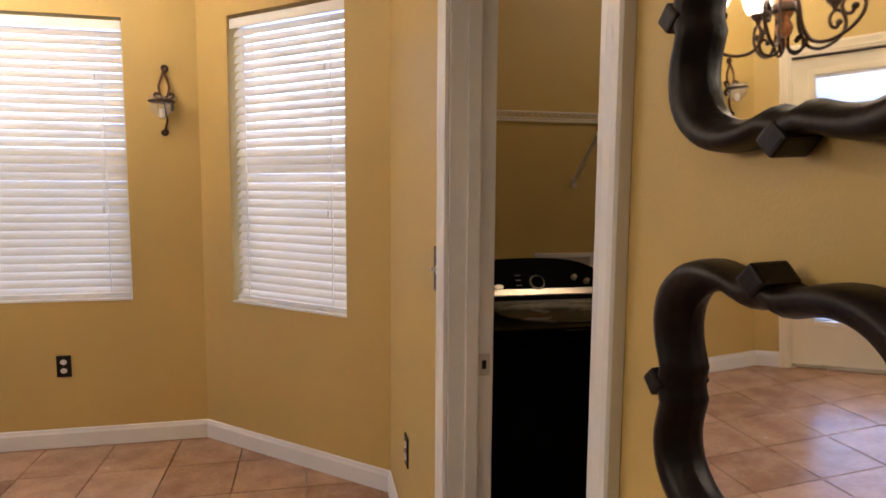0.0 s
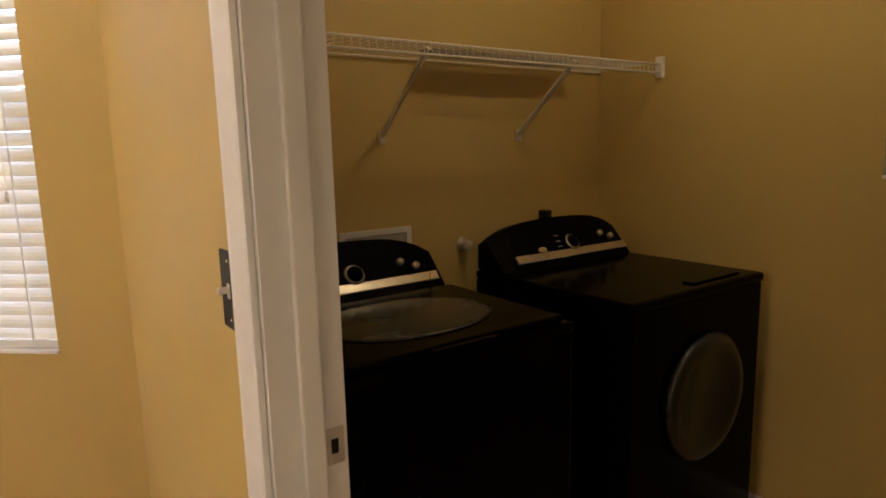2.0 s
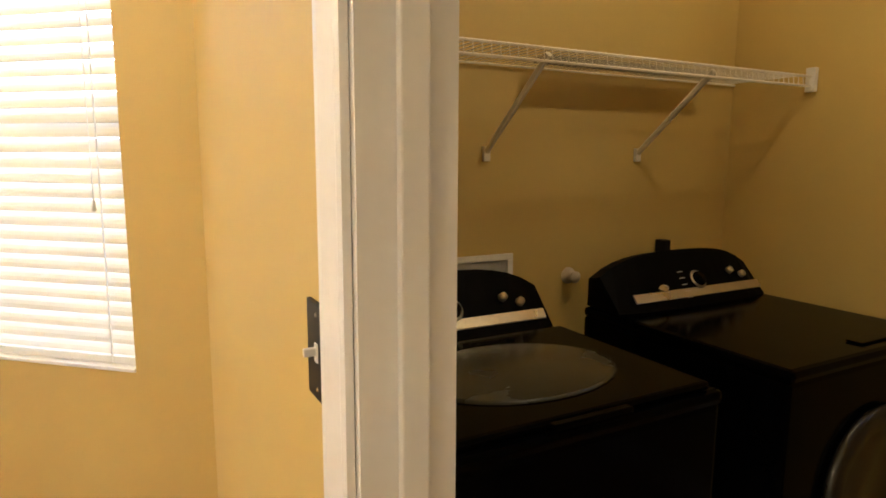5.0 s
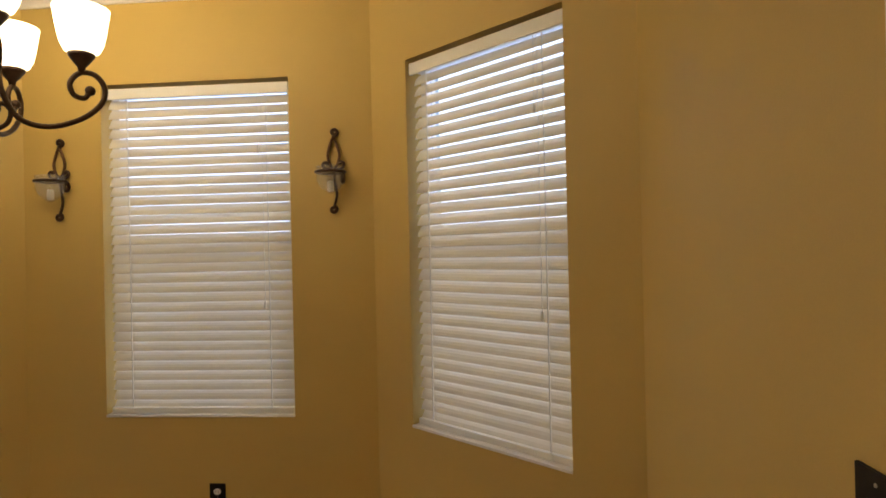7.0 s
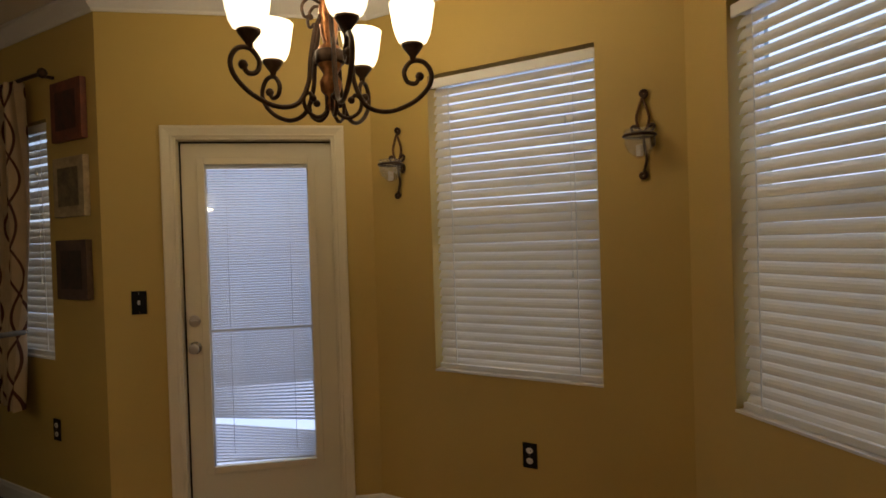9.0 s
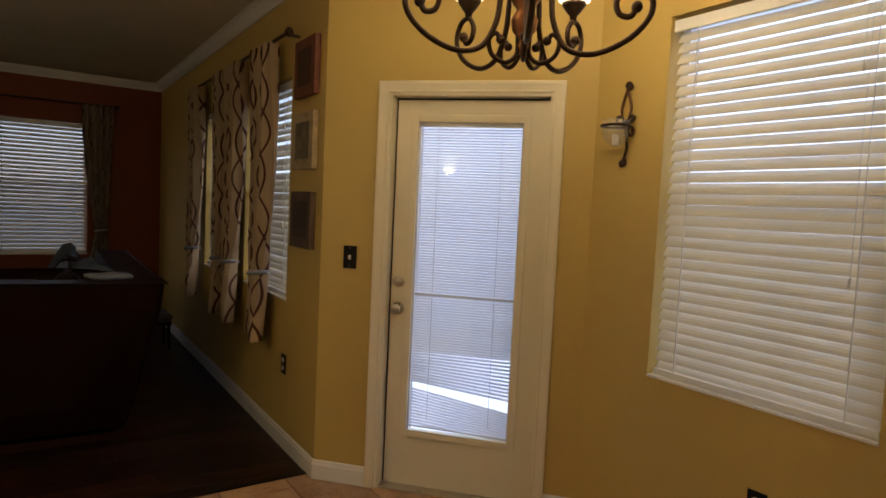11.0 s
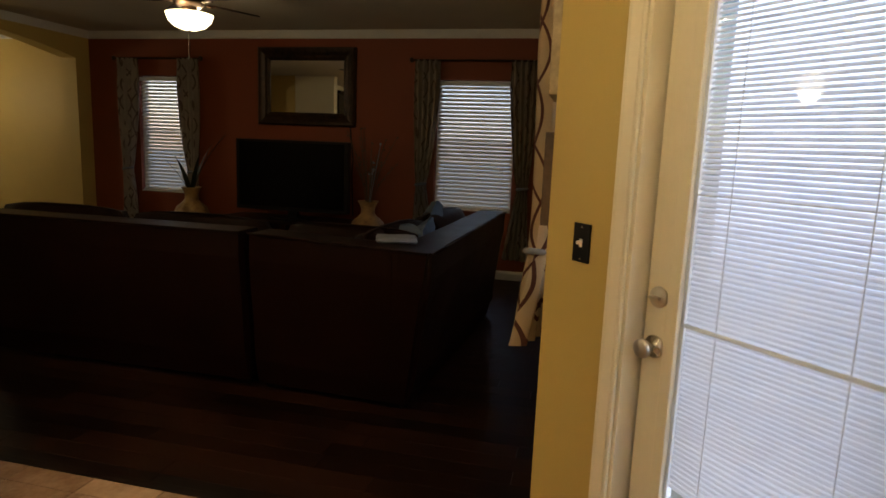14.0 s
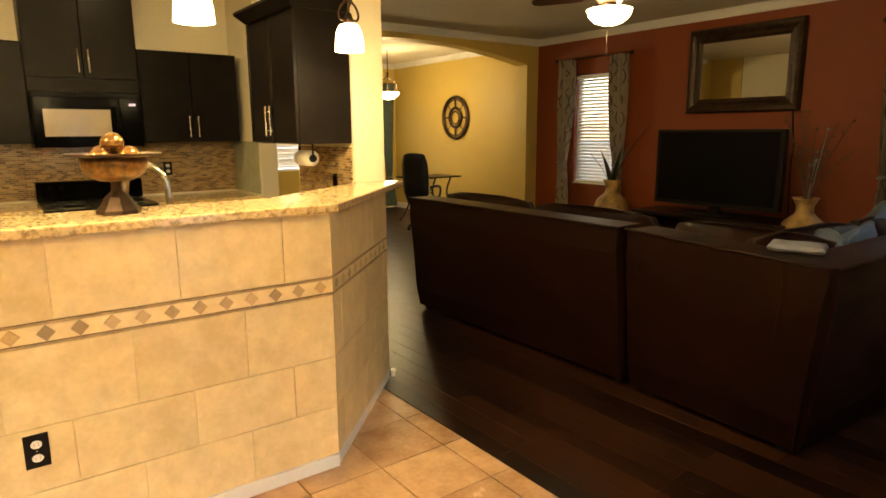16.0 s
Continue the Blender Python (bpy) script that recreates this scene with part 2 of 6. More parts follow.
wall("wall_patio_door", PB, PA, 0.14, WALL, "tan painted bay wall with the glazed patio door", [DOOR])
wall("wall_bay_middle", PA, PR, 0.14, WALL, "tan painted bay wall with a blind-covered window", [W1])
wall("wall_bay_side", PR, PL, 0.14, WALL, "tan painted angled bay wall with a window", [W2])
wall("wall_laundry_side", PL, (XL, -3.45), 0.115, WALL, "tan painted wall with the laundry doorway", [LAUNDRY])
wall("wall_living_outer", (XR, 2.075), PB, 0.14, WALL, "tan painted outer wall of the living room", [WA, WB])
wall("wall_red", (XR, -4.2), (XR, 2.075), 0.14, RED, "brick red painted living room wall", [RW1, RW2])
wall("wall_dining_far", (XR, -8.1), (XR, -4.42), 0.14, WALL, "yellow tan dining room wall with a round ornament")
wall("wall_dining_end", (-0.3, -8.1), (XR, -8.1), 0.14, WALL, "tan dining room end wall with a window", [DW1, DW2])
wall("wall_dining_near", (-0.3, -3.60), (-0.3, -8.1), 0.12, WALL, "plain tan dining room wall")
wall("wall_kitchen_stove", (XL, -3.45), (-1.60, -3.45), 0.15, KITCHEN, "pale wall behind the stove")
wall("wall_laundry_shelf", (2.295, 1.95), (4.07, 1.95), 0.14, WALL, "tan laundry wall with the wire shelf")
LW = (1.95 - 0.857, 1.95 - 0.364, 1.288, 2.30)
MLW, _ = wall_frame((4.07, 1.95), (4.07, -0.75))
wall("wall_laundry_window", (4.07, 1.95), (4.07, -0.75), 0.14, WALL, "tan laundry wall with a small window", [LW])
wall("wall_laundry_end", (4.07, -0.75), (2.295, -0.75), 0.12, WALL, "plain tan laundry end wall")


def block(name, x0, y0, z0, x1, y1, z1, mat, label, category="wall"):
    return tagged(part(name, boxes((x0, y0, z0, x1, y1, z1)), mat), label, category, kind="structure")


block("wall_kitchen_column", -1.62, -1.56, 0.0, -1.42, -0.78, H, KITCHEN, "cream painted wall end rising beside the bar")
block("wall_kitchen_stub", -1.75, -3.60, 0.0, -1.60, -2.78, H, KITCHEN, "short painted wall at the end of the kitchen")


def arch_wall():
    """Wall with a wide segmental arch between living and dining room."""
    x0, x1, sp, ap = -6.08, -2.3, 2.40, 2.60
    bm = bmesh.new()
    n = 24
    top, low = [], []
    for k in range(n + 1):
        u = k / n
        low.append((x0 + (x1 - x0) * u, sp + (ap - sp) * (1 - (2 * u - 1) ** 2)))
    for (xa, za), (xb, zb) in zip(low, low[1:]):
        v = [bm.verts.new(p) for p in ((xa, -4.42, za), (xb, -4.42, zb), (xb, -4.42, H), (xa, -4.42, H), (xa, -4.2, za), (xb, -4.2, zb), (xb, -4.2, H), (xa, -4.2, H))]
        for q in ((0, 1, 2, 3), (7, 6, 5, 4), (0, 4, 5, 1), (3, 2, 6, 7)):
            bm.faces.new([v[i] for i in q])
    bmesh.ops.remove_doubles(bm, verts=bm.verts, dist=0.0005)
    box(bm, XR - 0.14, -4.42, 0, x0, -4.2, H)
    box(bm, x1, -4.42, 0, -1.755, -4.2, H)
    return tagged(part("wall_arch", bm, WALL), "tan wall with a wide shallow arched opening", "wall", kind="structure")


arch_wall()
block("wall_passage", -1.755, -4.42, 0, -1.60, -3.605, H, WALL, "plain tan wall beside the passage")
block("ceiling", XR - 0.14, -8.24, H, XL + 0.115, 3.14, TOP, CEIL, "textured off-white ceiling", "ceiling")
block("ceiling_laundry", 2.296, -0.87, H, 4.21, 2.1, TOP, CEIL, "textured off-white laundry ceiling", "ceiling")
block("ground", -80, -80, -0.30, 80, 80, -0.22, material("lawn_ground", (0.07, 0.09, 0.03), 0.9, var=0.4, scale=2, bump=0.4), "dull green ground outside the house", "ground")
block("floor_slab_kitchen", -1.45, -8.24, -0.2, 4.45, 3.14, -0.012, GROUT, "grout bed under the floor tiles", "floor")
block("floor_slab_living", XR - 0.14, -8.24, -0.2, -1.452, 2.22, -0.012, WOOD, "dark wood subfloor of the living room", "floor")
patio = block("patio_slab", -6.0, 2.25, -0.21, 6.0, 9.0, -0.08, material("patio_concrete", (0.55, 0.54, 0.50), 0.8, var=0.15, scale=2), "pale concrete patio outside the door", "patio")


def crown(name, runs):
    """Crown moulding with a stepped profile, run along each wall."""
    prof = [(0.0, H - 0.085), (-0.012, H - 0.085), (-0.016, H - 0.070), (-0.030, H - 0.058), (-0.052, H - 0.030), (-0.060, H - 0.014), (-0.072, H - 0.010), (-0.072, H - 0.001), (0.0, H - 0.001)]
    for i, (p0, p1, e0, e1) in enumerate(runs):
        m, length = wall_frame(p0, p1)
        bm = bmesh.new()
        a = [bm.verts.new((e0 * y, y - 0.001, z)) for y, z in prof]
        b = [bm.verts.new((length - e1 * y, y - 0.001, z)) for y, z in prof]
        bm.faces.new(a[::-1])
        bm.faces.new(b)
        for k in range(len(prof)):
            j = (k + 1) % len(prof)
            bm.faces.new((a[k], a[j], b[j], b[k]))
        ob = part(name, bm, TRIM)
        ob.matrix_world = m
        tagged(ob, "white stepped crown moulding under the ceiling", "moulding", kind="structure")


T = math.tan(math.radians(21.4))
crown("trim_crown", [(PB, PA, T, -T), (PA, PR, -T, -T), (PR, PL, -T, -T), (PL, (XL, -3.45), -T, -1.0), ((XR, 2.075), PB, -1.0, T), ((XR, -4.2), (XR, 2.075), -1.0, -1.0), ((XR, -8.1), (XR, -4.42), -1.0, -1.0), ((-0.3, -8.1), (XR, -8.1), -1.0, -1.0), ((-2.0, -4.2), (XR, -4.2), 0, -1.0)])


def skirting(p0, p1, gaps=(), e0=0.0, e1=0.0):
    m, length = wall_frame(p0, p1)
    s = [0.0]
    for a, b in gaps:
        s += [a, b]
    s.append(length)
    for a, b in zip(s[::2], s[1::2]):
        bm = bmesh.new()
        prof = [(-0.001, 0.001), (-0.015, 0.001), (-0.015, 0.078), (-0.011, 0.088), (-0.008, 0.100), (-0.001, 0.104)]
        ea = e0 if a == 0 else 0
        eb = e1 if b == length else 0
        u = [bm.verts.new((a + ea * y, y, z)) for y, z in prof]
        v = [bm.verts.new((b - eb * y, y, z)) for y, z in prof]
        bm.faces.new(u[::-1])
        bm.faces.new(v)
        for k in range(len(prof)):
            j = (k + 1) % len(prof)
            bm.faces.new((u[k], u[j], v[j], v[k]))
        ob = part("baseboard", bm, TRIM)
        ob.matrix_world = m
        tagged(ob, "white painted baseboard along the wall", "baseboard", kind="structure")


skirting(PB, PA, [(DOOR[0] - 0.047, DOOR[1] + 0.047)], T, -T)
skirting(PA, PR, (), -T, -T)
skirting(PR, PL, (), -T, -T)
skirting(PL, (XL, -3.45), [(LAUNDRY[0] - 0.059, LAUNDRY[1] + 0.059)], -T, -1)
skirting((XR, 2.075), PB, (), -1, T)
skirting((XR, -4.2), (XR, 2.075), (), -1, -1)
skirting((XR, -8.1), (XR, -4.42), (), -1, -1)
skirting((2.295, 1.95), (4.07, 1.95), (), -1, -1)
skirting((4.07, 1.95), (4.07, -0.75), (), -1, -1)


# ---- windows and blinds ----
def sky_lamp(m, hole, y, radiance):
    """Daylight standing in a window's opening, shining inwards."""
    a, b, c, d = hole
    data = bpy.data.lights.new("window_daylight", "AREA")
    data.shape = "RECTANGLE"
    data.size, data.size_y = b - a, d - c
    data.energy = radiance * math.pi * (b - a) * (d - c)
    data.color = DAY
    ob = new("window_daylight", data)
    ob.matrix_world = m @ pose((a + b) / 2, y, (c + d) / 2, -90, 0, 0)


def window(name, m, hole, label, depth=0.14, light=2.5):
    """Vinyl single-hung window at the outer side of its opening, with a painted sill."""
    a, b, c, d = hole
    w = thing(name, label, "window", m, kind="structure")
    o = depth - 0.055
    fr = boxes((a, o, c, a + 0.035, o + 0.05, d), (b - 0.035, o, c, b, o + 0.05, d), (a + 0.035, o, c, b - 0.035, o + 0.05, c + 0.04), (a + 0.035, o, d - 0.035, b - 0.035, o + 0.05, d))
    part("window_frame", fr, VINYL, w)
    mid = (c + d) / 2 + 0.03
    part("meeting_rail", boxes((a + 0.035, o + 0.004, mid - 0.02, b - 0.035, o + 0.046, mid + 0.02)), VINYL, w)
    for z0, z1 in ((c + 0.04, mid - 0.02), (mid + 0.02, d - 0.035)):
        p = part("pane", boxes((a + 0.035, o + 0.022, z0, b - 0.035, o + 0.027, z1)), GLASS, w)
        p.visible_shadow = False
    part("insect_screen", boxes((a + 0.035, o + 0.044, c + 0.04, b - 0.035, o + 0.0445, mid - 0.02)), SCREEN, w, "grey insect screen over the lower sash")
    sky_lamp(m, (a + 0.03, b - 0.03, c + 0.03, d - 0.03), depth + 0.02, light)
    part("window_sill", boxes((a + 0.001, -0.006, c + 0.001, b - 0.001, o, c + 0.012), bevel=0.002), TRIM, w)
    return w


def blind(m, hole, label, slat_h=0.050, pitch=0.0441, tilt=59, y=0.045, mat=SLAT, valance=0.06, cords=True, bottom=0.013, group="window blinds", sway=1.0):
    """Horizontal slat blind: valance, slats, bottom rail, ladder cords and pulls."""
    a, b, c, d = hole
    t = thing("window_blind", label, "blind", m, group)
    a, b = a + 0.012, b - 0.008
    if valance > 0.03:
        part("valance", boxes((a - 0.004, y - 0.035, d - 0.004 - valance, b + 0.002, y - 0.022, d - 0.016), bevel=0.003), VINYL, t)
    part("headrail", boxes((a, y - 0.02, d - 0.05, b, y + 0.025, d - 0.016)), VINYL, t)
    prof = []
    n = 4
    for k in range(n + 1):
        u = (k / n - 0.5) * slat_h
        prof.append((u, 0.0036 * (1 - (2 * k / n - 1) ** 2) * slat_h / 0.05))
    bm = bmesh.new()
    ring0, ring1 = [], []
    th = 0.0026 * slat_h / 0.05
    outline = prof + [(u, h - th) for u, h in prof[::-1]]
    ca, sa = math.cos(radians(tilt)), math.sin(radians(tilt))
    for u, h in outline:
        yy, zz = u * ca - h * sa, u * sa + h * ca
        ring0.append(bm.verts.new((a + 0.004, yy, zz)))
        ring1.append(bm.verts.new((b - 0.004, yy, zz)))
    bm.faces.new(ring0[::-1])
    bm.faces.new(ring1)
    for k in range(len(outline)):
        j = (k + 1) % len(outline)
        bm.faces.new((ring0[k], ring0[j], ring1[j], ring1[k]))
    first = None
    z = d - valance - 0.022
    while z > c + bottom + 0.016 + slat_h * 0.36:
        if first is None:
            first = part("slat", bm, mat, t)
            ob = first
        else:
            ob = new("slat", first.data)
            ob.parent = t
        ob.location = (0, y, z)
        ob.rotation_euler = (radians(random.uniform(-0.2, 0.2) * sway), radians(random.uniform(-0.08, 0.08) * sway), 0)
        z -= pitch
    part("bottom_rail", boxes((a + 0.002, y - 0.026, c + bottom, b - 0.002, y + 0.026, c + bottom + 0.026), bevel=0.004), VINYL, t)
    if cords:
        w = b - a
        for f in (0.12, 0.88):
            part("ladder_cord", boxes((a + w * f - 0.035 * slat_h, y - 0.54 * slat_h, c + bottom, a + w * f + 0.035 * slat_h, y - 0.48 * slat_h, d - 0.05)), VINYL, t)
        for f, l in ((0.84, 0.20 * (d - c)), (0.86, 0.66 * (d - c))):
            part("pull_cord", tube([(a + w * f, y - 0.034, d - 0.06), (a + w * f, y - 0.036, d - l)], 0.026 * slat_h, 5), VINYL, t)
            part("tassel", lathe([(0.0, 0.0), (0.004, 0.0), (0.007, -0.03), (0.0, -0.033)], 10, m=pose(a + w * f, y - 0.036, d - l)), WHITEPLASTIC, t)
    return t


window("window_1", MB, W1, "white vinyl window in the bay wall", light=2.6)
window("window_2", MR, W2, "white vinyl window in the angled bay wall", light=2.6)
window("window_3", MX, WA, "white living room window beside the pictures", light=1.4)
window("window_4", MX, WB, "white living room window behind curtains", light=1.4)
window("window_5", MRED, RW1, "white window in the red wall", light=0.8)
window("window_6", MRED, RW2, "white window in the red wall", light=0.8)
window("window_7", MLW, LW, "small white laundry window", light=0.45)
MDE, _ = wall_frame((-0.3, -8.1), (XR, -8.1))
window("window_8", MDE, DW1, "white dining room window", light=1.3)
window("window_9", MDE, DW2, "white dining room window", light=1.3)
blind(MB, W1, "white wooden slat blind, lowered, in the bay window")
blind(MR, W2, "white wooden slat blind, lowered, in the angled window")
blind(MX, WA, "white slat blind behind a patterned curtain")
blind(MX, WB, "white slat blind behind patterned curtains")
blind(MRED, RW1, "white slat blind in the red wall's window", tilt=47, sway=0.0)
blind(MRED, RW2, "white slat blind in the red wall's window", tilt=47, sway=0.0)
blind(MLW, LW, "white mini blind in the laundry window", 0.025, 0.021, 63, 0.04, MINISLAT, 0.03, True, sway=0.0)
blind(MDE, DW1, "white slat blind in the dining room")
blind(MDE, DW2, "white slat blind in the dining room")


def casing(m, hole, label, width=0.058, thick=0.018, y=0.0, name="trim_door_casing", mat=TRIM):
    """Moulded casing round a doorway, proud of the wall."""
    a, b, _, d = hole
    t = thing(name, label, "door casing", m, kind="structure")

    prof = [(0, 0), (0, -thick * 0.55), (width * 0.12, -thick * 0.7), (width * 0.25, -thick * 0.6), (width * 0.55, -thick * 0.8), (width * 0.75, -thick), (width * 0.95, -thick), (width, -thick * 0.8), (width, 0)]
    e = 0.006
    for side in (-1, 1):
        bm = bmesh.new()
        x0 = a + e if side < 0 else b - e
        lo = [bm.verts.new((x0 + side * u, v - 0.001, 0.001)) for u, v in prof]
        hi = [bm.verts.new((x0 + side * u, v - 0.001, d - e + u)) for u, v in prof]
        bm.faces.new(lo)
        bm.faces.new(hi)
        for k in range(len(prof)):
            j = (k + 1) % len(prof)
            bm.faces.new((lo[k], lo[j], hi[j], hi[k]))
        part("side_casing", bm, mat, t)
    bm = bmesh.new()
    lo = [bm.verts.new((a + e - u, v - 0.001, d - e + u)) for u, v in prof]
    hi = [bm.verts.new((b - e + u, v - 0.001, d - e + u)) for u, v in prof]
    bm.faces.new(lo)
    bm.faces.new(hi)
    for k in range(len(prof)):
        j = (k + 1) % len(prof)
        bm.faces.new((lo[k], lo[j], hi[j], hi[k]))
    part("head_casing", bm, mat, t)
    return t


casing(MD, DOOR, "cream white moulded casing round the patio door", mat=DOORPAINT)
cl = casing(ML, LAUNDRY, "white moulded casing round the laundry doorway", 0.064)


def jambs(m, hole, depth, label, stop_at, mat=TRIM):
    a, b, _, d = hole
    t = thing("trim_door_jamb", label, "door jamb", m, kind="structure")
    part("jamb", boxes((a + 0.0005, 0.0005, 0.001, a + 0.018, depth + 0.004, d - 0.001)), mat, t)
    part("jamb", boxes((b - 0.018, 0.0005, 0.001, b - 0.0005, depth + 0.004, d - 0.001)), mat, t)
    part("head_jamb", boxes((a + 0.018, 0.0005, d - 0.018, b - 0.018, depth + 0.004, d - 0.001)), mat, t)
    for x in (a + 0.018, b - 0.030):
        part("door_stop", boxes((x, stop_at, 0.001, x + 0.012, stop_at + 0.035, d - 0.018), bevel=0.003), mat, t)
    return t


jl = jambs(ML, LAUNDRY, 0.115, "white jamb of the laundry doorway", 0.045)
sx = LAUNDRY[0] + 0.018
part("strike_plate", boxes((sx - 0.001, 0.082, 0.93, sx + 0.0015, 0.114, 0.99)), NICKEL, jl, "worn brass strike plate")
part("strike_hole", boxes((sx + 0.001, 0.092, 0.948, sx + 0.0022, 0.104, 0.972)), BLACKPLASTIC, jl)
jambs(MD, DOOR, 0.14, "cream white jamb of the patio door", 0.115, DOORPAINT)

# far side casing of the laundry doorway
ml2 = ML @ pose(LAUNDRY[0] + LAUNDRY[1], 0.115, 0, 0, 0, 180)
casing(ml2, LAUNDRY, "white moulded casing inside the laundry", 0.07)


# ---- patio door ----
def patio_door():
    a, b, _, d = DOOR
    t = thing("door_patio", "white glazed patio door, closed, with a drooping blind inside its glass", "door", MD, kind="structure")
    y0, y1 = 0.065, 0.108
    x0, x1, z1 = a + 0.029, b - 0.021, d - 0.029
    g0, g1, c0, c1 = 0.485, 1.023, 0.306, 1.908
    part("door_leaf", boxes((x0, y0, 0.012, g0, y1, z1), (g1, y0, 0.012, x1, y1, z1), (g0, y0, 0.012, g1, y1, c0), (g0, y0, c1, g1, y1, z1)), DOORPAINT, t)
    f = bmesh.new()
    for q in ((g0 - 0.034, g0 + 0.004, c0 - 0.034, c1 + 0.034), (g1 - 0.004, g1 + 0.034, c0 - 0.034, c1 + 0.034)):
        box(f, q[0], y0 - 0.012, q[2], q[1], y0, q[3], bevel=0.004)
    for q in ((c0 - 0.034, c0 + 0.004), (c1 - 0.004, c1 + 0.034)):
        box(f, g0 + 0.004, y0 - 0.012, q[0], g1 - 0.004, y0, q[1], bevel=0.004)
    part("glazing_frame", f, DOORPAINT, t)
    for yy in (y0 + 0.004, y1 - 0.008):
        p = part("pane", boxes((g0, yy, c0, g1, yy + 0.004, c1)), GLASS, t)
        p.visible_shadow = False
    part("threshold", boxes((a + 0.019, 0.0, 0.001, b - 0.019, 0.14, 0.011), bevel=0.003), NICKEL, t)
    # black strip left of and above the leaf stands for the gap's shade
    part("weatherstrip", boxes((a + 0.0185, y0 + 0.012, 0.012, x0 - 0.0005, y1, d - 0.0185), (x0, y0 + 0.012, z1 + 0.0005, x1, y1, d - 0.0185)), BLACKPLASTIC, t, "dark strip standing for the shade in the gap along the leaf")
    kx = 0.415
    turn = Matrix.Rotation(radians(90), 4, "X")
    k = part("door_knob", lathe([(0.0, 0.0), (0.032, 0.0), (0.032, 0.006), (0.014, 0.010), (0.011, 0.026), (0.020, 0.034), (0.027, 0.046), (0.026, 0.056), (0.018, 0.062), (0.0, 0.063)], 20, m=Matrix.Translation((kx, y0, 0.945)) @ turn), NICKEL, t, "satin nickel door knob", True)
    k = part("deadbolt", lathe([(0.0, 0.0), (0.030, 0.0), (0.030, 0.006), (0.024, 0.012), (0.0, 0.013)], 20, m=Matrix.Translation((kx, y0, 1.085)) @ turn), NICKEL, t, "satin nickel deadbolt", True)
    part("thumb_turn", boxes((kx - 0.018, y0 - 0.026, 1.08, kx + 0.018, y0 - 0.012, 1.09), bevel=0.003), NICKEL, k)
    sky_lamp(MD, (g0, g1, c0 - 0.28, c1), 0.17, 2.4)
    # slats between the panes; the lowest ones droop and fan out
    bm = bmesh.new()
    y = (y0 + y1) / 2
    tilt = radians(47)
    w, th = 0.0150, 0.0010
    ca, sa = math.cos(tilt), math.sin(tilt)
    rings = []
    for x in (g0 + 0.003, g1 - 0.003):
        rings.append([bm.verts.new((x - (g0 + g1) / 2, u * ca - h * sa, u * sa + h * ca)) for u, h in ((-w / 2, 0), (0, 0.0012), (w / 2, 0), (w / 2, -th), (0, 0.0012 - th), (-w / 2, -th))])
    bm.faces.new(rings[0])
    bm.faces.new(rings[1])
    for i in range(6):
        j = (i + 1) % 6
        bm.faces.new((rings[0][i], rings[0][j], rings[1][j], rings[1][i]))
    first = None
    z, pitch = c1 - 0.035, 0.0138
    lean_from, low = c0 + 0.42, c0 + 0.262
    while z > low:
        if first is None:
            first = ob = part("slat", bm, MINISLAT, t)
        else:
            ob = new("slat", first.data)
            ob.parent = t
        k = max(0.0, (lean_from - z) / (lean_from - low))
        ob.location = ((g0 + g1) / 2, y, z - 0.034 * k)
        ob.rotation_euler = (radians(random.uniform(-0.8, 0.8)), radians(6.0 * k + random.uniform(-0.08, 0.08)), 0)
        z -= pitch
    # below the drooping edge, past a bright wedge, the loose slats fan out askew
    wide = g1 - g0
    for k in range(12):
        zl, zr = c0 + 0.222 - 0.0165 * k, c0 + 0.140 - 0.0125 * k
        ob = new("slat", first.data)
        ob.parent = t
        ob.location = ((g0 + g1) / 2, y, (zl + zr) / 2)
        ob.rotation_euler = (radians(-16), math.atan2(zl - zr, wide), 0)
    part("bottom_rail", box(bmesh.new(), -wide / 2 + 0.006, -0.007, -0.004, wide / 2 - 0.008, 0.007, 0.004, Matrix.Translation(((g0 + g1) / 2, y, c0 + 0.016)) @ Matrix.Rotation(math.atan2(0.012, wide), 4, "Y")), VINYL, t, "thin bottom rail hanging askew")
    part("head_rail", boxes((g0 + 0.002, y - 0.008, c1 - 0.026, g1 - 0.002, y + 0.008, c1 - 0.001)), VINYL, t)
    for xx in (g0 + 0.0005, g1 - 0.0105):
        part("side_channel", boxes((xx, y - 0.010, c0, xx + 0.010, y + 0.010, c1)), VINYL, t)
    for zz in (1.02, 1.37):
        part("middle_bar", boxes((g0 + 0.002, y - 0.009, zz, g1 - 0.002, y - 0.0075, zz + (0.012 if zz < 1.2 else 0.004))), VINYL, t)
    for f in (0.2, 0.8):
        xx = g0 + (g1 - g0) * f
        part("ladder_cord", boxes((xx - 0.0015, y - 0.0102, c0 + 0.06, xx + 0.0015, y - 0.0092, c1 - 0.03)), VINYL, t)
    return t


patio_door()


# ---- nook: chandelier, sconces, plates, mirrors ----
SHADE = glow("lit_frosted_glass", (1.0, 0.80, 0.48), 4.0)
BROWNIRON = material("brown_iron", (0.13, 0.065, 0.028), 0.45, 0.6, var=0.4, scale=30, bump=0.15, second=(0.05, 0.026, 0.014))
BULBGLASS = see_through("clear_glass", 0.87, (0.75, 0.73, 0.68), 0.08, 0.0)


def arc(cx, cz, r, a0, a1, n=14):
    return [(cx + r * math.cos(radians(a0 + (a1 - a0) * k / n)), 0, cz + r * math.sin(radians(a0 + (a1 - a0) * k / n))) for k in range(n + 1)]


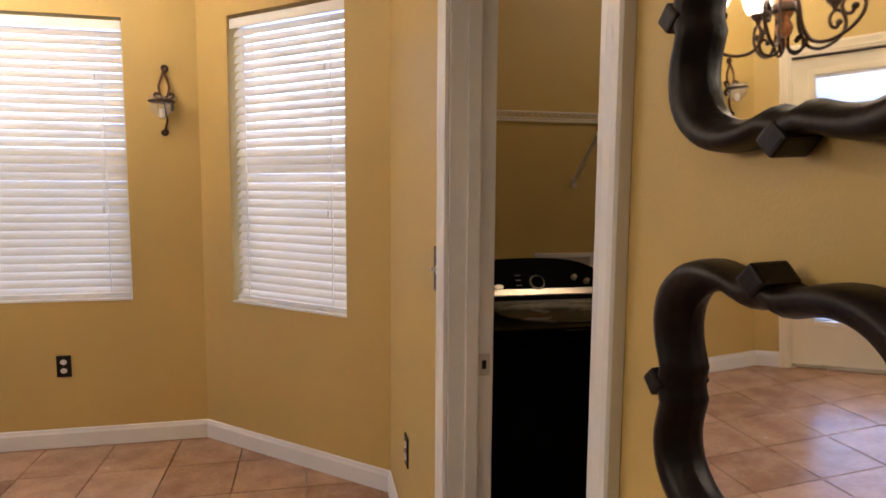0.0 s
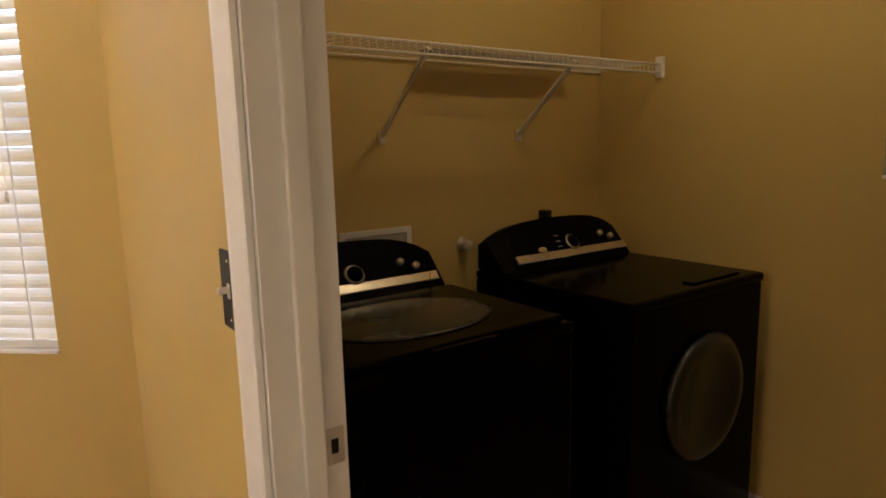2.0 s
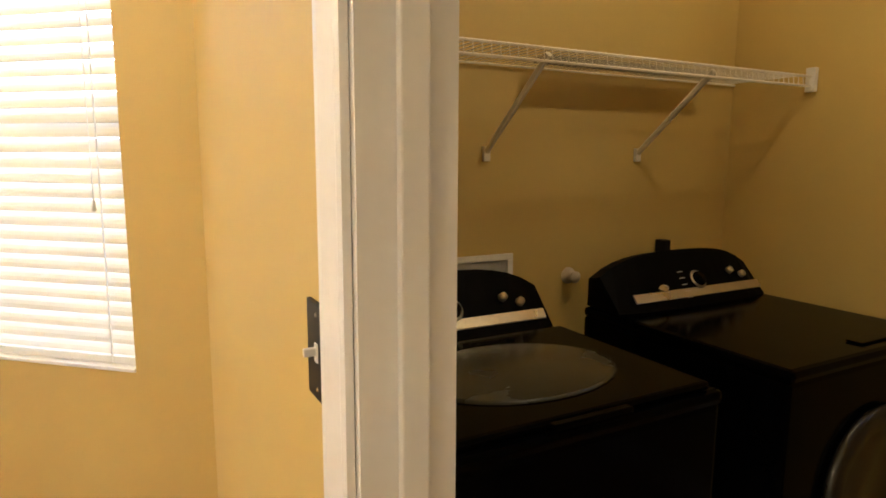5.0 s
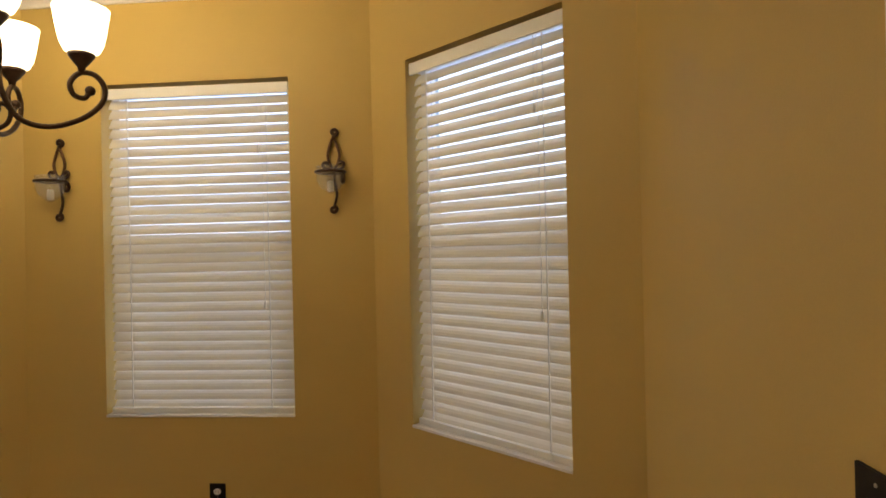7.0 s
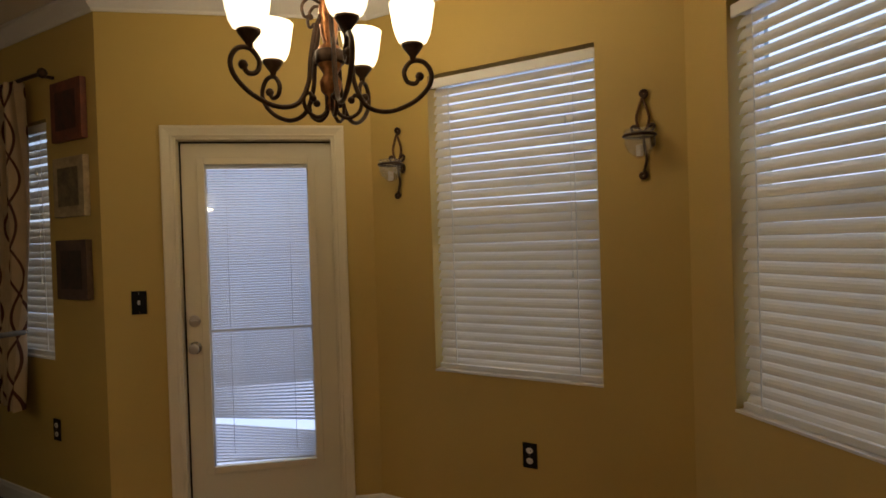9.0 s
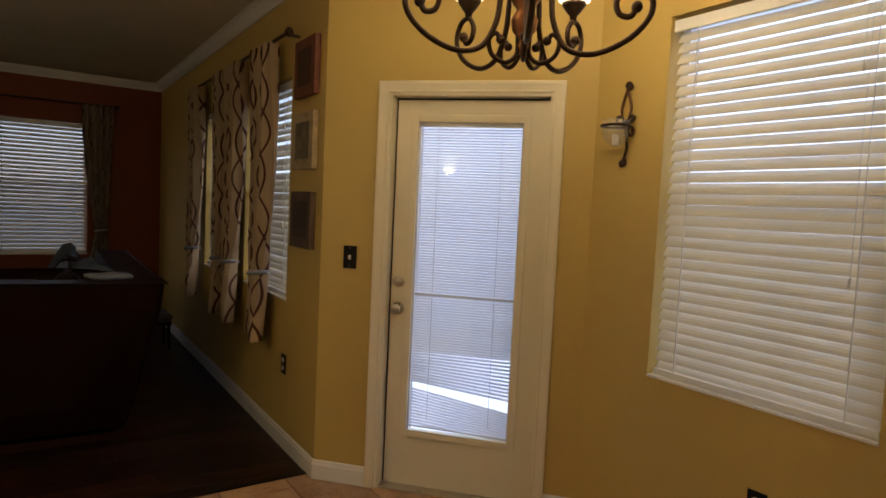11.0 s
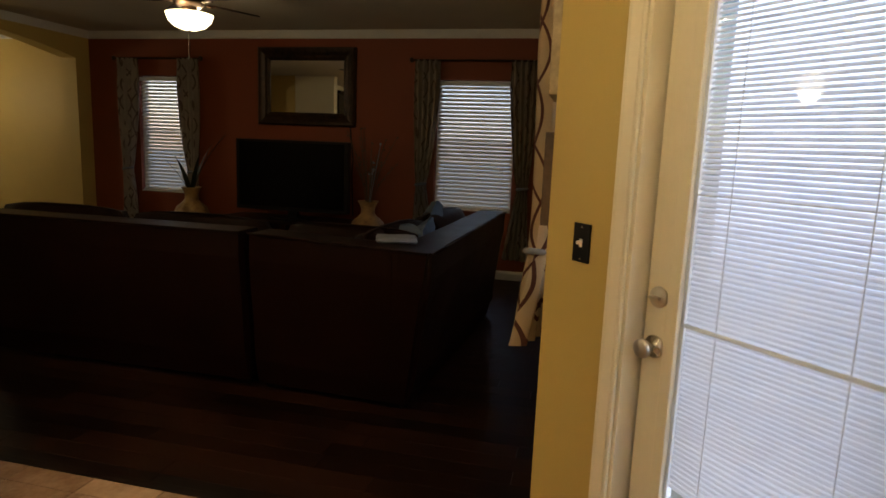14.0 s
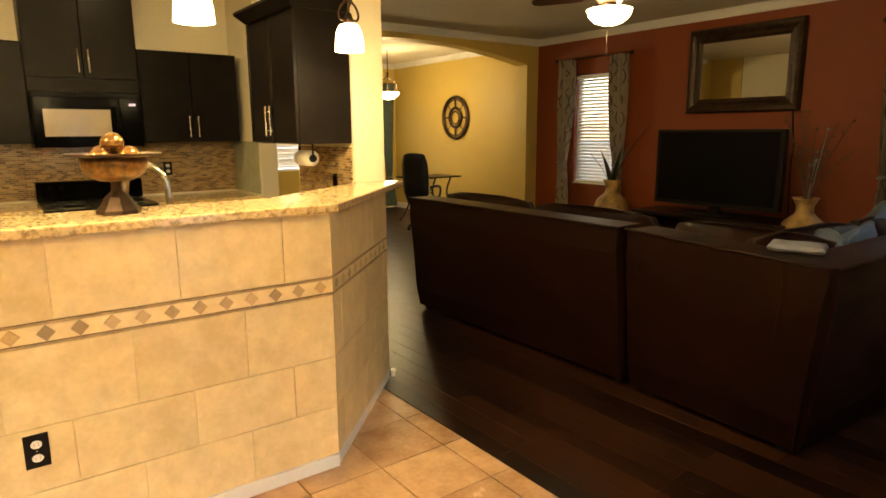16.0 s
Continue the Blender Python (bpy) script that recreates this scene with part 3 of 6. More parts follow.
def spiral(cx, cz, r0, r1, a0, a1, n=22):
    out = []
    for k in range(n + 1):
        u = k / n
        r = r0 + (r1 - r0) * u
        a = radians(a0 + (a1 - a0) * u)
        out.append((cx + r * math.cos(a), 0, cz + r * math.sin(a)))
    return out


def smooth_line(pts, n=6):
    """Catmull-Rom through points."""
    p = [Vector(q) for q in pts]
    p = [p[0] * 2 - p[1]] + p + [p[-1] * 2 - p[-2]]
    out = []
    for i in range(1, len(p) - 2):
        for k in range(n):
            t = k / n
            out.append(0.5 * ((2 * p[i]) + (p[i + 1] - p[i - 1]) * t + (2 * p[i - 1] - 5 * p[i] + 4 * p[i + 1] - p[i + 2]) * t * t + (3 * p[i] - p[i - 1] - 3 * p[i + 1] + p[i + 2]) * t ** 3))
    out.append(p[-2])
    return out


def chandelier(x, y):
    t = thing("chandelier", "bronze scroll-arm chandelier with five lit frosted bell shades", "chandelier", pose(x, y, 0))
    part("stem", lathe([(0, 1.93), (0.012, 1.935), (0.020, 1.955), (0.014, 1.975), (0.034, 2.00), (0.040, 2.03), (0.024, 2.06), (0.040, 2.085), (0.046, 2.12), (0.040, 2.15), (0.022, 2.165), (0.030, 2.20), (0.036, 2.27), (0.030, 2.33), (0.018, 2.38), (0.012, 2.45), (0.010, 2.50)], 20), COPPER, t, "rubbed copper turned stem", True)
    part("collar", lathe([(0.048, 2.095), (0.052, 2.10), (0.052, 2.135), (0.048, 2.14)], 20), DARKMETAL, t, "", True)
    part("chain", tube([(0, 0, 2.49), (0.004, 0, 2.60), (0, 0, H - 0.02)], 0.006, 8), DARKMETAL, t)
    part("canopy", lathe([(0, H - 0.045), (0.02, H - 0.04), (0.06, H - 0.018), (0.065, H - 0.001), (0, H - 0.001)], 20), DARKMETAL, t, "", True)
    arm_line = smooth_line([(0.030, 0, 2.26), (0.055, 0, 2.20), (0.075, 0, 2.10), (0.085, 0, 2.02), (0.125, 0, 1.945), (0.20, 0, 1.925), (0.285, 0, 1.955), (0.340, 0, 2.005), (0.353, 0, 2.055), (0.328, 0, 2.096), (0.286, 0, 2.100), (0.258, 0, 2.066), (0.267, 0, 2.030), (0.296, 0, 2.022), (0.312, 0, 2.046)], 5)
    curl = smooth_line([(0.018, 0, 1.985), (0.020, 0, 1.93), (0.055, 0, 1.905), (0.095, 0, 1.925), (0.105, 0, 1.965), (0.085, 0, 1.985), (0.070, 0, 1.968)], 5)
    inner = smooth_line([(0.03, 0, 2.30), (0.07, 0, 2.31), (0.10, 0, 2.28), (0.095, 0, 2.245), (0.07, 0, 2.245)], 5)
    for k in range(5):
        rz = Matrix.Rotation(radians(72 * k + 35), 4, "Z")
        for nm, line, r in (("arm", arm_line, 0.0085), ("lower_curl", curl, 0.007), ("upper_curl", inner, 0.0055)):
            bm = tube(line, r, 8)
            e = line[-1]
            bmesh.ops.create_uvsphere(bm, u_segments=10, v_segments=6, radius=r * 1.9, matrix=Matrix.Translation(e))
            ob = part(nm, bm, DARKMETAL, t, "", True)
            ob.matrix_local = rz
        cup = part("cup", lathe([(0, 2.098), (0.009, 2.100), (0.012, 2.118), (0.022, 2.130), (0.037, 2.150), (0.040, 2.160), (0, 2.160)], 18, m=Matrix.Translation((0.290, 0, 0))), DARKMETAL, t, "", True)
        cup.matrix_local = rz
        sh = part("shade", lathe([(0.034, 2.156), (0.050, 2.168), (0.061, 2.190), (0.069, 2.225), (0.075, 2.265), (0.081, 2.300), (0.077, 2.302), (0.071, 2.265), (0.065, 2.225), (0.056, 2.192), (0.045, 2.172), (0.030, 2.162)], 26, m=Matrix.Translation((0.292, 0, 0))), SHADE, t, "lit frosted glass bell shade", True)
        sh.matrix_local = rz
        p = rz @ Vector((0.292, 0, 2.335))
        lamp("chandelier_bulb", "POINT", E_CHAND, WARM, (x + p.x, y + p.y, p.z), 0.05)
    return t


chandelier(0.251, 2.004)


def sconce(m, label):
    """Scrolled iron wall holder with a clear glass cup. Room side is -y."""
    t = thing("wall_sconce", label, "wall sconce", m, "wall sconces")

    def iron(nm, pts, r=0.0055, mat=DARKMETAL):
        bm = tube([(p[0], p[1], p[2]) for p in pts], r, 8)
        return part(nm, bm, mat, t, "", True)

    for s in (-1, 1):
        iron("upper_loop", smooth_line([(0.0, -0.012, 0.335), (s * 0.014, -0.012, 0.300), (s * 0.026, -0.012, 0.255), (s * 0.018, -0.012, 0.215), (s * 0.004, -0.012, 0.195)], 5), 0.0062, BROWNIRON)
        iron("side_scroll", smooth_line([(s * 0.004, -0.014, 0.195), (s * 0.025, -0.016, 0.190), (s * 0.042, -0.016, 0.200), (s * 0.046, -0.016, 0.215), (s * 0.034, -0.016, 0.222), (s * 0.026, -0.016, 0.212)], 5), 0.007)
    iron("stem", smooth_line([(0.0, -0.010, 0.19), (0.004, -0.008, 0.13), (0.012, -0.010, 0.085), (0.006, -0.012, 0.05), (0.0, -0.012, 0.03)], 5), 0.006)
    iron("top_curl", [(p[0], -0.012, p[2]) for p in spiral(0.004, 0.352, 0.016, 0.005, -100, 330, 18)], 0.0085)
    iron("bottom_curl", [(p[0], -0.014, p[2]) for p in spiral(-0.004, 0.016, 0.016, 0.005, 80, -330, 18)], 0.0085)
    iron("wall_scroll", [(0.042, -0.026 - 0.015 * math.cos(radians(a)), 0.152 + 0.019 * math.sin(radians(a))) for a in range(0, 361, 30)], 0.008)
    ring = [(0.062 * math.cos(radians(a)), -0.072 + 0.062 * math.sin(radians(a)), 0.172) for a in range(0, 360, 15)]
    part("ring", tube(ring, 0.006, 8, closed=True), DARKMETAL, t, "", True)
    iron("bracket", [(0, -0.01, 0.18), (0, -0.028, 0.172)], 0.006)
    c = part("glass_cup", lathe([(0.062, 0.196), (0.060, 0.172), (0.060, 0.136), (0.050, 0.112), (0.030, 0.094), (0.010, 0.080), (0.0, 0.078), (0.0, 0.083), (0.010, 0.086), (0.028, 0.099), (0.047, 0.115), (0.057, 0.138), (0.057, 0.172), (0.059, 0.196)], 24, m=Matrix.Translation((0, -0.072, 0))), BULBGLASS, t, "clear glass candle cup", True)
    part("candle_stub", lathe([(0, 0.088), (0.014, 0.090), (0.014, 0.132), (0.008, 0.135), (0, 0.135)], 14, m=Matrix.Translation((0, -0.072, 0))), WHITEPLASTIC, t, "short cream candle")
    return t


sconce(MB @ pose(1.07 + 0.375, 0, 1.695), "iron scroll wall sconce with a clear glass cup beside the window")
sconce(MB @ pose(-0.194 + 0.375, 0, 1.695), "iron scroll wall sconce with clear glass by the bay corner")


def plate(m, kind, label, w=0.072, h=0.118):
    t = thing("outlet_plate" if kind == "outlet" else "switch_plate", label, "outlet" if kind == "outlet" else "light switch", m)
    part("plate", boxes((-w / 2, -0.007, -h / 2, w / 2, -0.0005, h / 2), bevel=0.0025), BLACKPLASTIC, t)
    if kind == "outlet":
        for z in (-0.024, 0.024):
            s = part("socket", lathe([(0, 0), (0.0165, 0), (0.0165, 0.003), (0.015, 0.004), (0, 0.004)], 18, m=Matrix.Translation((0, -0.0065, z)) @ Matrix.Rotation(radians(90), 4, "X"), sy=0.85), WHITEPLASTIC, t, "white socket face")
            part("slot", boxes((-0.007, -0.0112, z - 0.004, -0.0055, -0.0100, z + 0.005), (0.0055, -0.0112, z - 0.004, 0.007, -0.0100, z + 0.005)), BLACKPLASTIC, s)
    else:
        part("switch_base", boxes((-0.006, -0.0085, -0.012, 0.006, -0.0065, 0.012)), WHITEPLASTIC, t)
        part("toggle", boxes((-0.004, -0.024, -0.003, 0.004, -0.008, 0.007), bevel=0.0015), WHITEPLASTIC, t, "white toggle")
    for z in ((-0.048, 0.048) if kind == "switch" else (0.0,)):
        part("screw", lathe([(0, 0), (0.003, 0), (0.002, 0.0015), (0, 0.0015)], 8, m=Matrix.Translation((0, -0.0068, z)) @ Matrix.Rotation(radians(90), 4, "X")), NICKEL, t)
    return t


plate(MB @ pose(0.511 + 0.375, 0, 0.451), "outlet", "black outlet plate with white sockets under the window")
plate(ML @ pose(PL[1] - 1.643, 0, 0.424), "outlet", "black outlet plate with white sockets near the laundry")
plate(ML @ pose(PL[1] - 1.066, 0, 1.20), "switch", "black switch plate with a white toggle by the laundry", 0.084, 0.126)
plate(MD @ pose(0.166, 0, 1.20), "switch", "black switch plate with a white toggle by the patio door")
plate(MX @ pose(-1.88 - XR, 0, 0.50), "outlet", "black outlet plate on the living room wall")


def quatrefoil(r, k, n=20):
    """Barbed quatrefoil outline: four round lobes on the diagonals, points between."""
    out = []
    for q in range(4):
        for j in range(n):
            u = j / n
            a = radians(90 * q + 90 * u)
            bulge = 0.90 + 0.10 * math.sin(math.pi * u) ** 0.7
            p = max(0.0, 1 - min(u, 1 - u) / 0.11)
            s = 1 + 0.32 * (abs(math.sin(2 * a)) ** 1.4)
            out.append((math.cos(a) * r * (0.86 * s + 0.14 * p) * bulge * k, math.sin(a) * r * (0.86 * s + 0.14 * p) * bulge * k))
    return out


MIRROR = material("mirror_silver", (0.90, 0.90, 0.88), 0.03, 1.0, var=0.0, bump=0)
MIRROR.node_tree.nodes["Principled BSDF"].inputs["Roughness"].default_value = 0.02
for l in list(MIRROR.node_tree.links):
    if l.to_socket.name == "Roughness":
        MIRROR.node_tree.links.remove(l)


def shaped_mirror(m, r, label):
    t = thing("wall_mirror", label, "mirror", m, "quatrefoil mirrors")
    t.scale = (1.13, 1.0, 1.0)
    frame_mat = material("dark_bronze_frame", (0.011, 0.0075, 0.007), 0.42, 0.1, spec=0.25, var=0.4, scale=25, fine=120, bump=0.3)
    prof = [(1.0, 0.0), (1.0, 0.012), (0.988, 0.022), (0.955, 0.029), (0.905, 0.030), (0.85, 0.026), (0.81, 0.017), (0.79, 0.006)]
    bm = bmesh.new()
    rings = [[bm.verts.new((x, -d - 0.001, z)) for x, z in quatrefoil(r, k)] for k, d in prof]
    n = len(rings[0])
    for a, b in zip(rings, rings[1:]):
        for i in range(n):
            bm.faces.new((a[i], a[(i + 1) % n], b[(i + 1) % n], b[i]))
    part("frame", bm, frame_mat, t, "thick dark bronze quatrefoil frame", True)
    for q in range(4):
        a = radians(90 * q)
        c = Vector((math.cos(a) * r * 0.885, 0, math.sin(a) * r * 0.885))
        part("corner_point", box(bmesh.new(), -0.010, -0.033, -0.010, 0.010, -0.001, 0.010, Matrix.Translation(c) @ Matrix.Rotation(-a + radians(45), 4, "Y"), 0.003), frame_mat, t)
    bm = bmesh.new()
    bm.faces.new([bm.verts.new((x, -0.007, z)) for x, z in quatrefoil(r, 0.795)])
    f = [bm.verts.new((x, -0.003, z)) for x, z in quatrefoil(r, 0.795)]
    bm.faces.new(f)
    part("mirror_glass", bm, MIRROR, t, "mirror glass")
    return t


for zc in (1.582, 1.254):
    shaped_mirror(ML @ pose(PL[1] + 0.236, -0.006, zc, 2.5), 0.129, "quatrefoil wall mirror in a thick dark bronze frame")


# ---- laundry ----
SILVER = material("silver_trim", (0.62, 0.56, 0.42), 0.3, 0.9, var=0.1, bump=0.02)
CONSOLE = material("console_black", (0.002, 0.002, 0.002), 0.5, var=0.1, bump=0.01, spec=0.03)
DARKGLASS = material("smoked_glass_lid", (0.030, 0.030, 0.024), 0.26, var=0.05, bump=0.0, spec=0.4)
WIRE = material("white_coated_wire", (0.74, 0.70, 0.62), 0.4, bump=0.0)


def appliance(name, x0, label, top_loader):
    w, y0, y1, zt = 0.685, 1.125, 1.80, 0.982
    t = thing(name, label, name.replace("_", " "), pose(x0, 0, 0))
    part("body", boxes((0, y0, 0.015, w, y1, zt - 0.03), bevel=0.012), BLACKAPP, t)
    part("top_panel", boxes((-0.002, y0 - 0.006, zt - 0.032, w + 0.002, y1, zt), bevel=0.014), BLACKAPP, t)
    # console: crowned back panel that leans back
    bm = bmesh.new()
    n = 14
    fr, tp, bk = [], [], []
    for k in range(n + 1):
        u = k / n
        x = w * (0.015 + 0.97 * u)
        e = 1 - abs(2 * u - 1) ** 5
        h = 0.100 + 0.065 * e * (1 - 0.35 * (2 * u - 1) ** 2)
        fr.append(bm.verts.new((x, 1.635 + 0.02 * (1 - e), zt + 0.002)))
        tp.append(bm.verts.new((x, 1.745, zt + h)))
        bk.append(bm.verts.new((x, 1.795, zt + h - 0.012)))
    lo = [bm.verts.new((v.co.x, 1.797, zt + 0.002)) for v in fr]
    for a, b in ((fr, tp), (tp, bk), (bk, lo), (lo, fr)):
        for k in range(n):
            bm.faces.new((a[k], a[k + 1], b[k + 1], b[k]))
    bm.faces.new((fr[0], tp[0], bk[0], lo[0]))
    bm.faces.new((fr[-1], lo[-1], bk[-1], tp[-1]))
    con = part("console", bm, CONSOLE, t, "glossy black crowned control console")
    part("trim_bar", box(bmesh.new(), 0.075 if not top_loader else 0.03, -0.006, 0.0, w - 0.035, 0.0, 0.030, pose(0, 1.655, zt + 0.026, -38, 0, 0), 0.003), SILVER, con, "brushed silver bar")
    tilt = pose(0, 0, 0, 52, 0, 0)
    for x, r, dz in ((0.37, 0.026, 0.07), (0.53, 0.012, 0.085), (0.58, 0.012, 0.070)):
        part("dial", lathe([(0, 0), (r, 0), (r * 0.9, 0.014), (0, 0.016)], 18, m=pose(x, 1.636 + dz * 0.68, zt + dz + 0.002) @ tilt), BLACKAPP if r > 0.02 else SILVER, con, "", True)
        if r > 0.02:
            part("dial_ring", lathe([(r * 1.02, 0), (r * 1.25, 0.003), (r * 1.02, 0.006)], 20, m=pose(x, 1.636 + dz * 0.68, zt + dz + 0.003) @ tilt), SILVER, con, "", True)
    part("badge", lathe([(0, 0), (0.022, 0), (0.020, 0.003), (0, 0.003)], 16, m=pose(0.21, 1.636 + 0.04, zt + 0.06) @ tilt, sy=0.55), SILVER, con)
    for k in range(5):
        part("label_bar", box(bmesh.new(), -0.012, -0.001, 0, 0.012, 0.0, 0.002, pose(0.29, 1.628 + 0.018 * k * 0.68 + 0.012, zt + 0.018 * k + 0.03, -34)), WHITEPLASTIC, con)
    if top_loader:
        lid = part("lid", boxes((0.03, 1.13, zt + 0.001, w - 0.03, 1.60, zt + 0.020), bevel=0.008), BLACKAPP, t, "black lid")
        part("lid_window", lathe([(0, 0), (0.23, 0), (0.235, 0.003), (0.22, 0.006), (0, 0.008)], 30, m=pose(w / 2, 1.36, zt + 0.019), sy=0.72), DARKGLASS, lid, "smoked glass lid window", True)
        part("lid_handle", boxes((w / 2 - 0.09, 1.112, zt + 0.004, w / 2 + 0.09, 1.132, zt + 0.016), bevel=0.004), BLACKAPP, lid)
    else:
        part("lint_door", boxes((0.34, 1.16, zt + 0.001, 0.60, 1.20, zt + 0.006), bevel=0.002), BLACKAPP, t)
        part("drum_door", lathe([(0, 0), (0.195, 0), (0.205, 0.010), (0.190, 0.024), (0.15, 0.028), (0.14, 0.018), (0, 0.016)], 36, m=pose(w / 2 + 0.015, y0 - 0.002, 0.635) @ Matrix.Rotation(radians(90), 4, "X")), material("grey_drum_door", (0.020, 0.017, 0.013), 0.3, 0.2, bump=0.02), t, "grey round dryer door", True)
    for x in (0.05, w - 0.05):
        for y in (y0 + 0.06, y1 - 0.06):
            part("foot", lathe([(0, 0), (0.02, 0), (0.02, 0.016), (0, 0.016)], 10, m=pose(x, y, 0)), BLACKPLASTIC, t)
    return t


appliance("washing_machine", 2.335, "black top-loading washing machine with a silver console bar", True)
appliance("clothes_dryer", 3.245, "black clothes dryer with a round front door", False)


def wire_shelf():
    t = thing("wire_shelf", "white coated wire shelf on diagonal brackets", "shelf", pose(0, 0, 0))
    z = 1.715
    x0, x1, yb, yf = 2.297, 4.066, 1.94, 1.64
    for nm, y, zz, r in (("front_rod", yf, z, 0.004), ("lip_rod", yf, z - 0.032, 0.004), ("back_rod", yb, z, 0.0035), ("middle_rod", (yf + yb) / 2, z - 0.006, 0.0035)):
        part(nm, tube([(x0, y, zz), (x1, y, zz)], r, 6), WIRE, t)
    first = None
    x = x0 + 0.02
    while x < x1 - 0.01:
        if first is None:
            first = ob = part("cross_wire", tube([(0, yb, z + 0.004), (0, yf, z + 0.004), (0, yf - 0.004, z - 0.030)], 0.0016, 5), WIRE, t)
        else:
            ob = new("cross_wire", first.data)
            ob.parent = t
        ob.location = (x, 0, 0)
        x += 0.026
    for bx in (2.965, 3.585):
        part("bracket", tube([(bx, 1.946, 1.455), (bx, yf + 0.01, z - 0.012)], 0.0095, 6), WIRE, t, "diagonal support bracket")
        part("bracket_foot", boxes((bx - 0.012, 1.936, 1.43, bx + 0.012, 1.9495, 1.475), bevel=0.003), WIRE, t)
    part("end_clip", boxes((4.052, yf - 0.014, z - 0.05, 4.0695, yf + 0.020, z + 0.03), bevel=0.003), WHITEPLASTIC, t)
    return t


wire_shelf()
tagged(part("board", boxes((3.10, 1.83, 1.7215, 3.80, 1.90, 1.737)), material("dark_rod", (0.05, 0.04, 0.03), 0.5)), "thin dark board lying along the wire shelf", "board")


def valve_box():
    t = thing("washer_outlet_box", "white recessed washer valve box on the laundry wall", "valve box", pose(2.93, 1.95, 1.06))
    bm = boxes((-0.14, -0.010, 0.062, 0.14, -0.0005, 0.082), (-0.14, -0.010, -0.082, 0.14, -0.0005, -0.062), (-0.14, -0.010, -0.062, -0.12, -0.0005, 0.062), (0.12, -0.010, -0.062, 0.14, -0.0005, 0.062), bevel=0.002)
    part("flange", bm, WHITEPLASTIC, t)
    # the recess's shade is put into this panel's darker plastic colour
    part("back_panel", boxes((-0.12, -0.004, -0.062, 0.12, -0.001, 0.062)), material("shadowed_plastic", (0.45, 0.43, 0.38), 0.5), t)
    for x in (-0.06, 0.06):
        part("valve", lathe([(0, 0), (0.012, 0), (0.012, 0.03), (0.02, 0.034), (0.02, 0.042), (0, 0.044)], 12, m=pose(x, -0.004, -0.01) @ Matrix.Rotation(radians(90), 4, "X")), COPPER, t)
    return t


valve_box()
tagged(part("gas_valve", lathe([(0, 0), (0.028, 0.0), (0.028, 0.005), (0.015, 0.008), (0.014, 0.030), (0.020, 0.033), (0.020, 0.042), (0, 0.045)], 18, m=pose(3.30, 1.9495, 1.05) @ Matrix.Rotation(radians(90), 4, "X")), material("aged_ivory", (0.55, 0.47, 0.33), 0.45), None, "", True), "round ivory pipe stub on the laundry wall", "pipe stub")
tagged(part("dryer_cord_plug", boxes((3.70, 1.905, 1.085, 3.735, 1.9495, 1.15), bevel=0.006), BLACKPLASTIC), "small black plug above the dryer", "plug")


def panel_door(m, label):
    """Six-panel style leaf; x along the leaf from its hinge, y its faces."""
    t = thing("door_laundry", label, "door", m, kind="structure")
    w, h, th = 0.815, 2.015, 0.035
    bm = bmesh.new()
    cols = ((0.11, 0.37), (0.445, 0.705))
    rows = ((0.22, 0.80), (0.98, 1.55), (1.66, 1.90))
    xs = [0, 0.11, 0.37, 0.445, 0.705, w]
    zs = [0.012, 0.22, 0.80, 0.98, 1.55, 1.66, 1.90, h]
    for i in range(5):
        for j in range(7):
            sunk = i in (1, 3) and j in (1, 3, 5)
            d = 0.007 if sunk else 0
            box(bm, xs[i], -th + d, zs[j], xs[i + 1], -d, zs[j + 1])
    leaf = part("door_leaf", bm, DOORPAINT, t)
    for a, b in cols:
        for c, d in rows:
            part("raised_panel", boxes((a + 0.03, -0.008, c + 0.03, b - 0.03, -0.0015, d - 0.03), bevel=0.004), DOORPAINT, leaf)
    turn = Matrix.Rotation(radians(-90), 4, "X")
    h = part("door_handle", lathe([(0, 0), (0.032, 0), (0.030, 0.008), (0.012, 0.012), (0.011, 0.045), (0, 0.047)], 18, m=pose(w - 0.065, 0, 0.990) @ turn), NICKEL, t, "satin nickel lever handle", True)
    part("lever", tube(smooth_line([(w - 0.065, 0.044, 0.990), (w - 0.10, 0.052, 0.994), (w - 0.15, 0.050, 0.984), (w - 0.175, 0.046, 0.968)], 5), 0.009, 8), NICKEL, h, "", True)
    for z in (0.25, 1.05, 1.80):
        part("hinge", tube([(-0.004, 0.003, z - 0.045), (-0.004, 0.003, z + 0.045)], 0.006, 8), NICKEL, t)
    return t


panel_door(pose(2.305, 0.095, 0, 0, 0, 7.5), "white panelled laundry door, swung open, with a lever handle")
lt = thing("ceiling_light", "small round laundry ceiling light", "ceiling light", pose(3.30, 1.02, H))
part("base", lathe([(0, -0.001), (0.12, -0.001), (0.12, -0.02), (0, -0.02)], 24), WHITEPLASTIC, lt)
part("diffuser", lathe([(0.11, -0.02), (0.12, -0.05), (0.10, -0.08), (0.05, -0.10), (0, -0.105)], 24), glow("laundry_diffuser", (1, 0.78, 0.45), 1.5), lt, "", True)
lamp("laundry_bulb", "POINT", E_LAUNDRY, WARM, (3.30, 1.02, H - 0.19), 0.03)


# ---- bar and kitchen ----
TRAV = material("travertine_tile", (0.72, 0.57, 0.32), 0.36, var=0.12, scale=11, fine=55, bump=0.2, second=(0.60, 0.445, 0.225), per_object=0.25)
TRAVGROUT = material("sand_grout", (0.70, 0.55, 0.30), 0.85, var=0.1)
DIAMOND = material("brown_stone_diamond", (0.42, 0.28, 0.135), 0.4, var=0.3, scale=30, bump=0.1, per_object=0.9)
